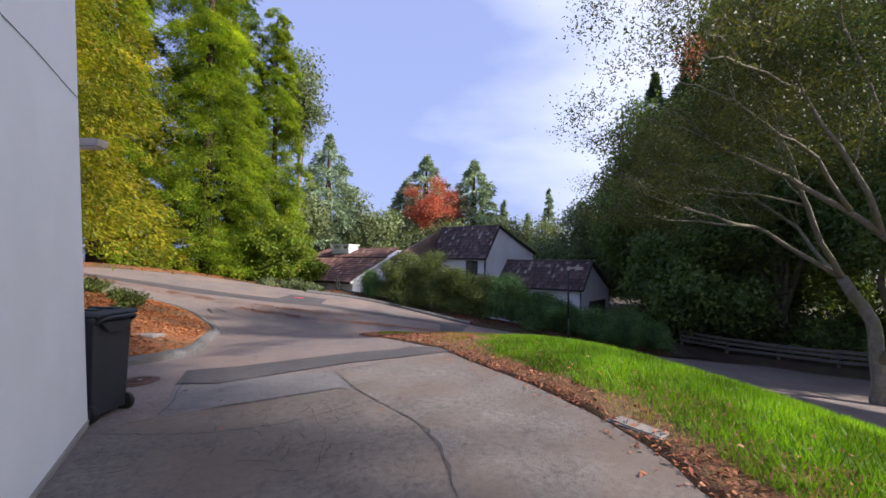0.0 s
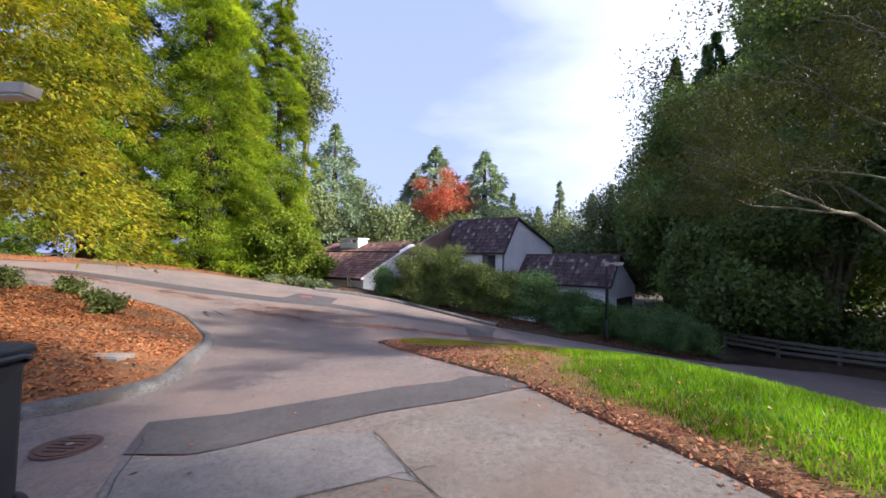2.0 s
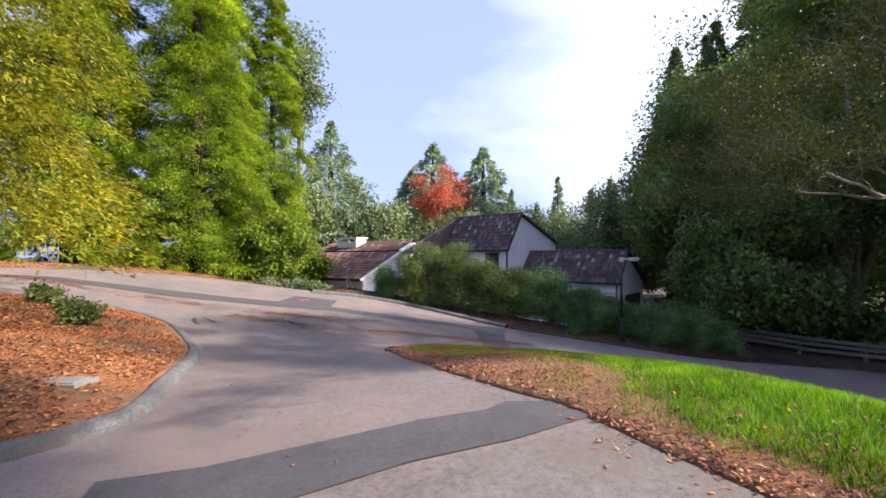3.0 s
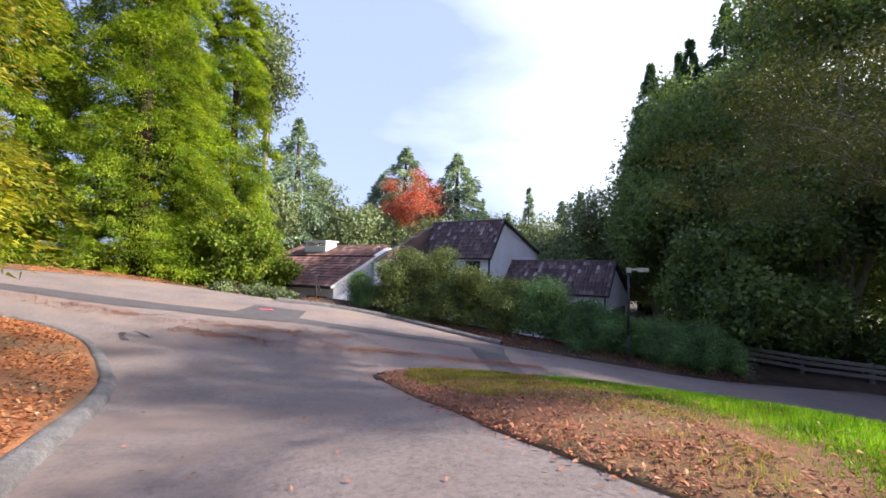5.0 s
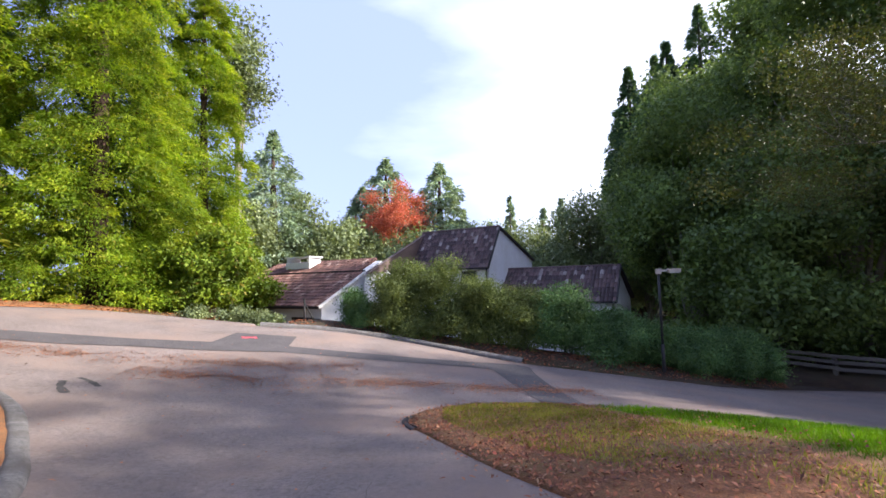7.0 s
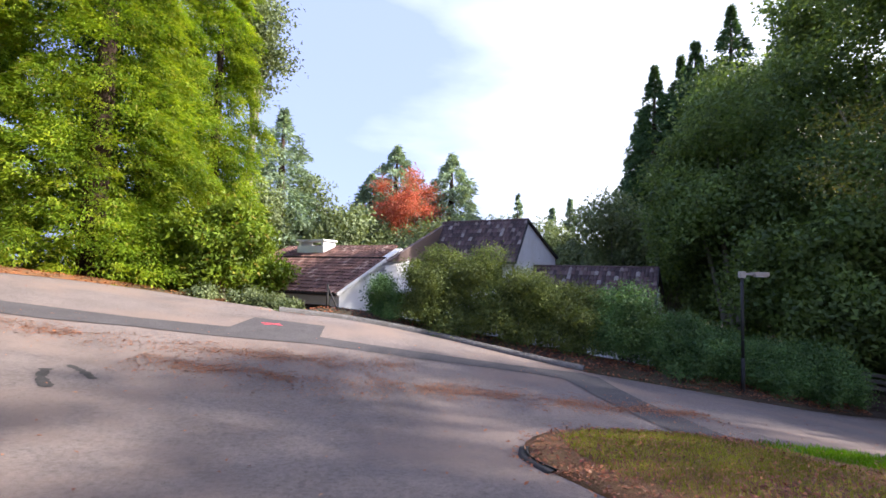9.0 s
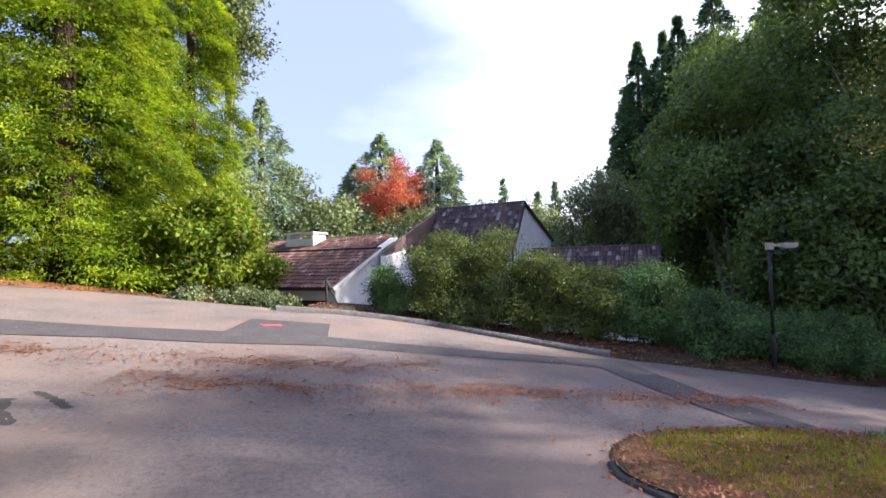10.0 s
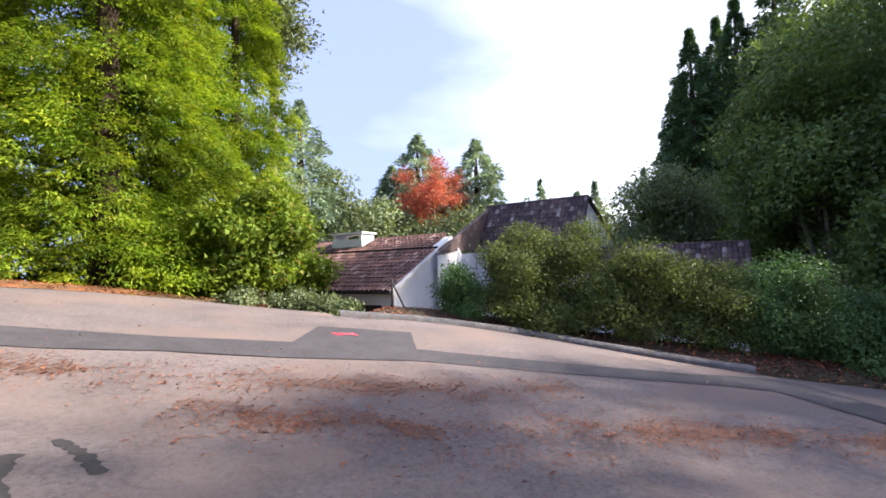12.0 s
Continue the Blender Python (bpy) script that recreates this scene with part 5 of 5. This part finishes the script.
def leaning_oak():
    """The grey-limbed tree that leans over the lane on two stems, its long limbs bare below."""
    x, y = 14.0, 13.9
    zb = z_at(x, y) - 0.15
    rng, pr = np.random.default_rng(95), random.Random(95)
    W = lambda a, b, c: (a - x, b - y, c - zb)
    t = thing("oak_tree", (x, y, zb), "leaning oak with pale lichened limbs and thin foliage", "tree")
    bm = bmesh.new()
    bent_limb([W(14.0, 14.0, zb - 0.2), W(13.95, 14.0, -1.4), W(13.8, 14.0, 0.0), W(13.0, 14.2, 1.4)], 0.24, 0.16, pr, bm)
    bent_limb([W(13.95, 13.9, -1.2), W(14.3, 12.6, 0.3), W(13.5, 11.8, 1.5), W(11.7, 11.6, 2.64)], 0.16, 0.11, pr, bm)
    part("trunk", bm, M_BARK_GREY, t)
    lines = []
    for pts, r0, r1 in [
            ([W(13.0, 14.2, 1.4), W(10.9, 14.6, 2.85), W(9.1, 13.9, 3.12), W(7.4, 13.1, 3.4), W(5.8, 12.4, 3.69)], 0.13, 0.02), ([W(9.6, 14.1, 3.05), W(7.6, 13.7, 3.1), W(5.8, 13.0, 3.2)], 0.06, 0.015),
            ([W(13.0, 14.2, 1.4), W(11.5, 13.5, 3.1), W(10.8, 13.2, 4.3), W(9.9, 13.0, 6.4), W(9.2, 13.4, 8.6)], 0.15, 0.04), ([W(11.2, 13.4, 3.6), W(9.2, 13.6, 4.0), W(6.9, 14.2, 4.2)], 0.06, 0.015),
            ([W(11.7, 11.6, 2.64), W(9.2, 11.1, 3.75), W(7.75, 10.86, 4.33), W(5.9, 10.6, 5.05)], 0.14, 0.025), ([W(11.7, 11.6, 2.64), W(10.2, 10.8, 4.2), W(8.6, 10.2, 5.6), W(7.2, 10.0, 7.4)], 0.13, 0.03),
            ([W(10.6, 11.3, 3.2), W(9.0, 10.4, 4.3), W(7.8, 10.0, 4.7), W(6.2, 9.2, 5.2)], 0.09, 0.02), ([W(13.2, 11.8, 1.8), W(12.2, 10.9, 4.6), W(10.4, 9.6, 6.8), W(8.2, 8.6, 8.2)], 0.13, 0.03),
            ([W(13.4, 11.9, 1.6), W(13.2, 12.6, 5.0), W(11.8, 12.4, 8.0), W(10.4, 11.6, 9.8)], 0.12, 0.03), ([W(13.8, 14.0, 0.0), W(13.2, 16.2, 3.2), W(11.4, 17.8, 5.2), W(9.0, 18.6, 6.2)], 0.13, 0.02),
            ([W(12.2, 17.2, 4.4), W(10.4, 17.4, 4.6), W(8.0, 17.2, 4.4)], 0.06, 0.015), ([W(8.4, 10.1, 5.8), W(5.8, 8.4, 5.6), W(3.9, 6.8, 5.1)], 0.05, 0.012)]:
        bm = bmesh.new()
        lines.append(bent_limb(pts, r0 * 0.68, r1 * 0.8, pr, bm, 0.08))
        for q in range(11):
            fine = lines[-1]
            a = fine[pr.randrange(len(fine) // 3, len(fine))]
            d = (fine[-1] - fine[0]).normalized()
            b = a + d * pr.uniform(0.5, 1.5) + Vector((pr.uniform(-0.7, 0.7), pr.uniform(-0.9, 0.9), pr.uniform(-0.3, 0.9)))
            bent_limb([a, a.lerp(b, 0.5) + Vector((0, 0, pr.uniform(0, 0.15))), b], max(0.011, r1 * 0.7), 0.006, pr, bm, 0.05)
        part("limb", bm, M_BARK_GREY, t)
    lobes = []
    for fine in lines:
        lobes += [(p.x, p.y, p.z + 0.25, 0.8, 0.8, 0.35) for p in fine[-3:]]
    for _ in range(60):
        a, b = pr.uniform(5.2, 15.0), pr.uniform(7.6, 17.5)
        c = pr.uniform(5.4, 11.5) - 0.12 * abs(a - 9)
        if a < 10.5 and b > 11.5:
            continue
        lobes.append((*W(a, b, c), 1.25, 1.25, 0.55))
    for _ in range(34):
        lobes.append((*W(pr.uniform(3.3, 9.0), pr.uniform(9.6, 12.8), pr.uniform(4.5, 11.5)), 0.72, 0.72, 0.4))
    for _ in range(26):
        lobes.append((*W(pr.uniform(7.0, 12.5), pr.uniform(15.5, 20.0), pr.uniform(3.4, 8.0)), 1.2, 1.2, 0.5))
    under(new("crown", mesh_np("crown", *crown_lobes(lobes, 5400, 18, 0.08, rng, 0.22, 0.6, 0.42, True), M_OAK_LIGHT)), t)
    # one withered orange spray near the limb's end
    rust = [(*W(3.75, 6.6, 4.95), 0.22, 0.22, 0.2), (*W(3.95, 6.9, 4.85), 0.16, 0.16, 0.16)]
    tagged(under(new("withered_spray", mesh_np("withered_spray", *crown_lobes(rust, 30, 12, 0.06, rng, 0.06, 0.6, 0.4), M_CHIPS)), t), "withered orange spray", kind="stuff")


leaning_oak()

# ------------------------------------------------------------------ hedge and bushes
BUSH = "bushes above the house"
for k, (x, y, h, r, m, lab) in enumerate([
        (-2.4, 27.3, 3.0, 1.3, M_BUSH, "loose olive-green bush with fine leaves behind the kerb"), (-1.1, 27.0, 3.6, 1.6, M_BUSH, "tall loose olive-green bush behind the kerb"), (0.55, 26.4, 3.3, 1.4, M_BUSH, "tall loose olive-green bush behind the kerb"),
        (-4.3, 27.6, 1.6, 0.7, M_BUSH_DEEP, "small dark spiky bush behind the kerb"), (2.4, 25.5, 2.9, 1.4, M_BUSH, "rounded olive-green bush beside the lane"), (4.1, 24.7, 2.7, 1.5, M_BUSH_DEEP, "rounded deep green bush beside the lane"),
        (5.6, 24.3, 2.3, 1.3, M_BUSH_DEEP, "rounded deep green bush beside the lamp post"), (6.7, 24.1, 1.9, 1.05, M_BUSH_DEEP, "rounded deep green bush behind the lamp post"), (8.2, 23.9, 1.7, 1.2, M_BUSH_DEEP, "low dark green bush under the trees"), (10.0, 24.1, 1.8, 1.3, M_BUSH_DEEP, "low dark green bush under the trees"),
        (11.6, 24.6, 1.5, 1.1, M_BUSH_DEEP, "low dark green bush under the trees")]):
    broad("bush", x, y, h, -0.35, r, lab, m, 101 + k, int(1500 * r), 20, 0.07, 16, r * 0.46, BUSH, M_TWIG, 0.17, 0.03, "bush", 0.3, -0.3)
for k, (x, y, h, r) in enumerate([(-11.9, 15.5, 0.55, 0.4), (-9.2, 13.3, 0.5, 0.38), (-12.9, 14.3, 0.6, 0.5), (-10.6, 14.7, 0.35, 0.3)]):
    broad("shrub", x, y, h, 0.05, r, "small straggly green shrub in the mulch", M_BUSH, 121 + k, 130, 8, 0.09, 7, r * 0.5, "shrubs in the mulch bed", M_TWIG, 0.08, 0.015, "shrub", 0.3, -0.25)
for k, (x, y, h, r) in enumerate([(-9.6, 28.4, 0.6, 0.7), (-8.5, 28.2, 0.55, 0.6), (-10.9, 28.5, 0.55, 0.7), (-7.8, 27.6, 0.45, 0.5)]):
    broad("weed_clump", x, y, h, 0.02, r, "pale green weeds at the lane's edge", M_HAZED_OAK, 131 + k, 220, 9, 0.10, 8, r * 0.45, "weeds by the lane", M_TWIG, 0.12, 0.012, "weeds", 0.3, 0.1)


# ------------------------------------------------------------------ grass, leaves and mulch chips
def scatter(rng, count, outline, keep=None):
    lo, hi = outline.min(0), outline.max(0)
    x, y = rng.uniform(lo[0], hi[0], count), rng.uniform(lo[1], hi[1], count)
    ok = inside(x, y, outline)
    x, y = x[ok], y[ok]
    if keep is not None:
        ok = rng.uniform(size=len(x)) < keep(x, y)
        x, y = x[ok], y[ok]
    return x, y


def verge_z(x, y):
    return land(x, y) + 0.012 + 0.13 * (1 - np.exp(-(edge_gap(x, y, VERGE) / 0.9) ** 1.3))


def turf_z(x, y):
    return land(x, y) + 0.04 + 0.13 * (1 - np.exp(-(edge_gap(x, y, TURF) / 0.9) ** 1.3))


def mulch_z(x, y):
    return land(x, y) + 0.06 + 0.30 * (1 - np.exp(-(edge_gap(x, y, MULCH) / 1.8) ** 1.3))


def waves(x, y, s):
    return np.sin(x * s + 1.3 * np.sin(y * s * 0.7)) * np.sin(y * s * 1.1 + 0.8 * np.sin(x * s * 0.9))


def grass_patch(name, label, count, outline, zf, keep, length, rng, material=M_GRASS):
    x, y = scatter(rng, count, outline, keep)
    z = zf(x, y)
    along = np.stack([rng.normal(0, 0.45, len(x)), rng.normal(0, 0.45, len(x)), np.ones(len(x))], -1)
    v, f = leaf_quads(np.stack([x, y, z - 0.01], -1), along, length, length * 0.08, rng, 0.3)
    return tagged(new(name, mesh_np(name, v, f, material)), label, "grass", kind="stuff")


rng = np.random.default_rng(201)
grass_patch("grass", "bright green lawn grass, uneven and unmown", 250000, TURF, turf_z, lambda x, y: np.clip(0.3 + 0.7 * (edge_gap(x, y, TURF) > 0.15 + 0.25 * waves(x, y, 2.6)) - 0.2 * (waves(x, y, 1.9) > 0.55) * (y > 6), 0, 1) * np.clip(1.7 - x / 9.0, 0.25, 1) * np.where(y > 1.0, 1.0, 0.6), 0.12, rng)
grass_patch("grass", "sparse grass growing through the leaf litter", 110000, VERGE, verge_z, lambda x, y: np.clip((0.10 + 1.0 * (waves(x, y, 1.7) > 0.15)) * np.exp(-(edge_gap(x, y, TURF) / 0.65) ** 2) + 0.5 * (y > 14.6) * (x > -2.1), 0, 1) * np.where(inside(x, y, TURF), 0.15, 1) * (edge_gap(x, y, VERGE) > 0.3) * (y > 2) * (x < 7), 0.085, rng, M_GRASS_DRY)

TIP = np.array([(-2.1, 15.4), (-1.7, 13.9), (-0.9, 11.9), (0.2, 10.6), (1.0, 10.4), (1.0, 13.6), (0.4, 15.6), (0.2, 16.7), (-1.4, 16.75), (-2.0, 16.3)], float)
grass_patch("grass", "thin yellow-green grass on the verge's tip", 40000, TIP, verge_z, lambda x, y: np.clip(0.3 + 0.8 * (y - 12.4 - 0.5 * x) / 3.0 + 0.45 * waves(x, y, 2.2), 0.08, 1) * 0.8, 0.07, rng, M_GRASS_DRY)


def flakes(name, label, x, y, z, size, aspect, material, rng, tilt=0.35, category="leaves"):
    a = rng.uniform(0, 2 * np.pi, len(x))
    d = np.stack([np.cos(a), np.sin(a), rng.normal(0, tilt, len(x))], -1)
    n = len(x)
    side = np.stack([-np.sin(a), np.cos(a), rng.normal(0, tilt, n)], -1)
    ln, wd = size * rng.uniform(0.5, 1.4, (n, 1)), size * aspect * rng.uniform(0.6, 1.3, (n, 1))
    c = np.stack([x, y, z + 0.012 + np.abs(rng.normal(0, 0.008, n))], -1)
    lift = np.array([0, 0, 1.0]) * (wd * 0.25)
    v = np.stack([c - d * ln / 2, c + side * wd / 2 + lift, c + d * ln / 2, c - side * wd / 2 + lift], 1).reshape(-1, 3)
    return tagged(new(name, mesh_np(name, v, np.arange(4 * n).reshape(n, 4), material)), label, category, kind="stuff")


x, y = scatter(rng, 110000, VERGE, lambda x, y: np.where(inside(x, y, TURF), 0.06, np.clip(1.05 - 0.55 * (waves(x, y, 1.5) > 0.2), 0.1, 1)) * (y > 2.2) * (x < 8))
flakes("fallen_leaves", "brown fallen leaves thick along the driveway edge", x, y, verge_z(x, y) + np.where(inside(x, y, TURF), 0.05, 0.0), 0.05, 0.45, M_LEAVES, rng)
x, y = scatter(rng, 26000, VERGE, lambda x, y: np.where(inside(x, y, TURF), 0.05, np.exp(-(edge_gap(x, y, VERGE) / 0.5) ** 2)) * (y > 2.2) * (x < 6))
flakes("fallen_leaves", "large curled brown leaves gathered at the driveway edge", x, y, verge_z(x, y) + 0.015, 0.055, 0.5, M_LEAVES, rng, 0.4)
x, y = scatter(rng, 90000, MULCH, lambda x, y: 1.0 * (x > -16) * (y > 6.4) * (edge_gap(x, y, MULCH) > 0.27) * (0.35 + 0.65 * (waves(x, y, 1.1) > -0.5)))
flakes("mulch_chips", "orange-brown bark chips covering the bed", x, y, mulch_z(x, y), 0.075, 0.4, M_CHIPS, rng, 0.3, "mulch")
ASPHALT_AREA = np.array([(-24, 15), (-18, 22.5), (-13.5, 27), (-8, 26), (-2, 25), (2, 22.5), (8, 21.5), (8, 14), (2, 3), (-3, 3), (-4, 6), (-5, 9), (-9, 17.5), (-14, 17.5)], float)


def drift(x, y):
    """Where leaves gather on the asphalt: two bands along the lane, the verge's edge, and a thin spread."""
    band1 = np.exp(-((y - (20.0 + 0.05 * (x + 6))) / 0.35) ** 2) * (x < -3.5)
    band2 = np.exp(-((y - (18.68 - 0.06 * np.maximum(0, x + 3) ** 1.5)) / 0.28) ** 2) * (x > -8.5) * (x < 1.5)
    edge = np.exp(-(edge_gap(x, y, VERGE) / 0.22) ** 2)
    far = np.exp(-(edge_gap(x, y, ROAD) / 0.4) ** 2)
    patchy = 0.35 + 0.65 * (waves(x, y, 1.7) > -0.1)
    clear = ~(inside(x, y, VERGE) | inside(x, y, MULCH))
    return (0.55 * (band1 + band2) * patchy + 0.7 * edge + 0.55 * far + 0.013) * clear


x, y = scatter(rng, 110000, ASPHALT_AREA, drift)
flakes("fallen_leaves", "red-brown leaves and needles drifted across the lane", x, y, land(x, y), 0.058, 0.45, M_LEAVES, rng, 0.2)
for name, lab, count, size, aspect, mat in (("fallen_leaves", "brown leaves in two bands along the lane", 3600, 0.062, 0.5, M_LEAVES), ("fallen_needles", "rusty needles in two bands along the lane", 52000, 0.05, 0.2, M_NEEDLES)):
    x = np.concatenate([rng.uniform(-17, -3.6, count // 2), rng.uniform(-8.6, 1.8, count // 2)])
    mid = np.concatenate([20.0 + 0.05 * (x[:count // 2] + 6), 18.68 - 0.06 * np.maximum(0, x[count // 2:] + 3) ** 1.5])
    y = mid + rng.normal(0, 0.42, len(x)) * rng.uniform(0.3, 1.5, len(x))
    ok = rng.uniform(size=len(x)) < 0.22 + 0.55 * (waves(x, y * 2.0, 1.4) + 0.7 * waves(x, y, 4.7) > 0.15)
    x, y = x[ok], y[ok]
    flakes(name, lab, x, y, land(x, y) + 0.004, size, aspect, mat, rng, 0.15)
edge_strip = smooth_line([(-24, 17), (-18, 22.9), (-13.5, 27.4), (-9.5, 28.0), (-9.8, 29.6), (-14.5, 29.4), (-20, 24), (-26, 18)], 3, True)
tagged(sheet("needle_bank", edge_strip, 0.4, -0.05, M_MULCH, 0.3, 0.2, 0.7, 0.04), "bank of rusty needles along the lane edge", "needle bank", kind="structure")
x, y = scatter(rng, 24000, edge_strip)
flakes("fallen_leaves", "orange needles banked along the lane edge", x, y, land(x, y) - 0.05 + 0.2 * (1 - np.exp(-(edge_gap(x, y, edge_strip) / 0.7) ** 1.3)), 0.09, 0.4, M_CHIPS, rng, 0.3)
far_bed = smooth_line([(-7.5, 26.1), (-4.7, 26.4), (-1.8, 25.6), (1.6, 23.2), (6.5, 22.4), (12, 23.3), (12, 25.2), (6.5, 24), (2, 24.6), (-2, 27), (-7, 27.4)], 3, True)
x, y = scatter(rng, 14000, far_bed)
flakes("fallen_leaves", "brown leaves lying under the hedge", x, y, bank_z(x, y) + 0.01, 0.11, 0.45, M_LEAVES, rng, 0.3)
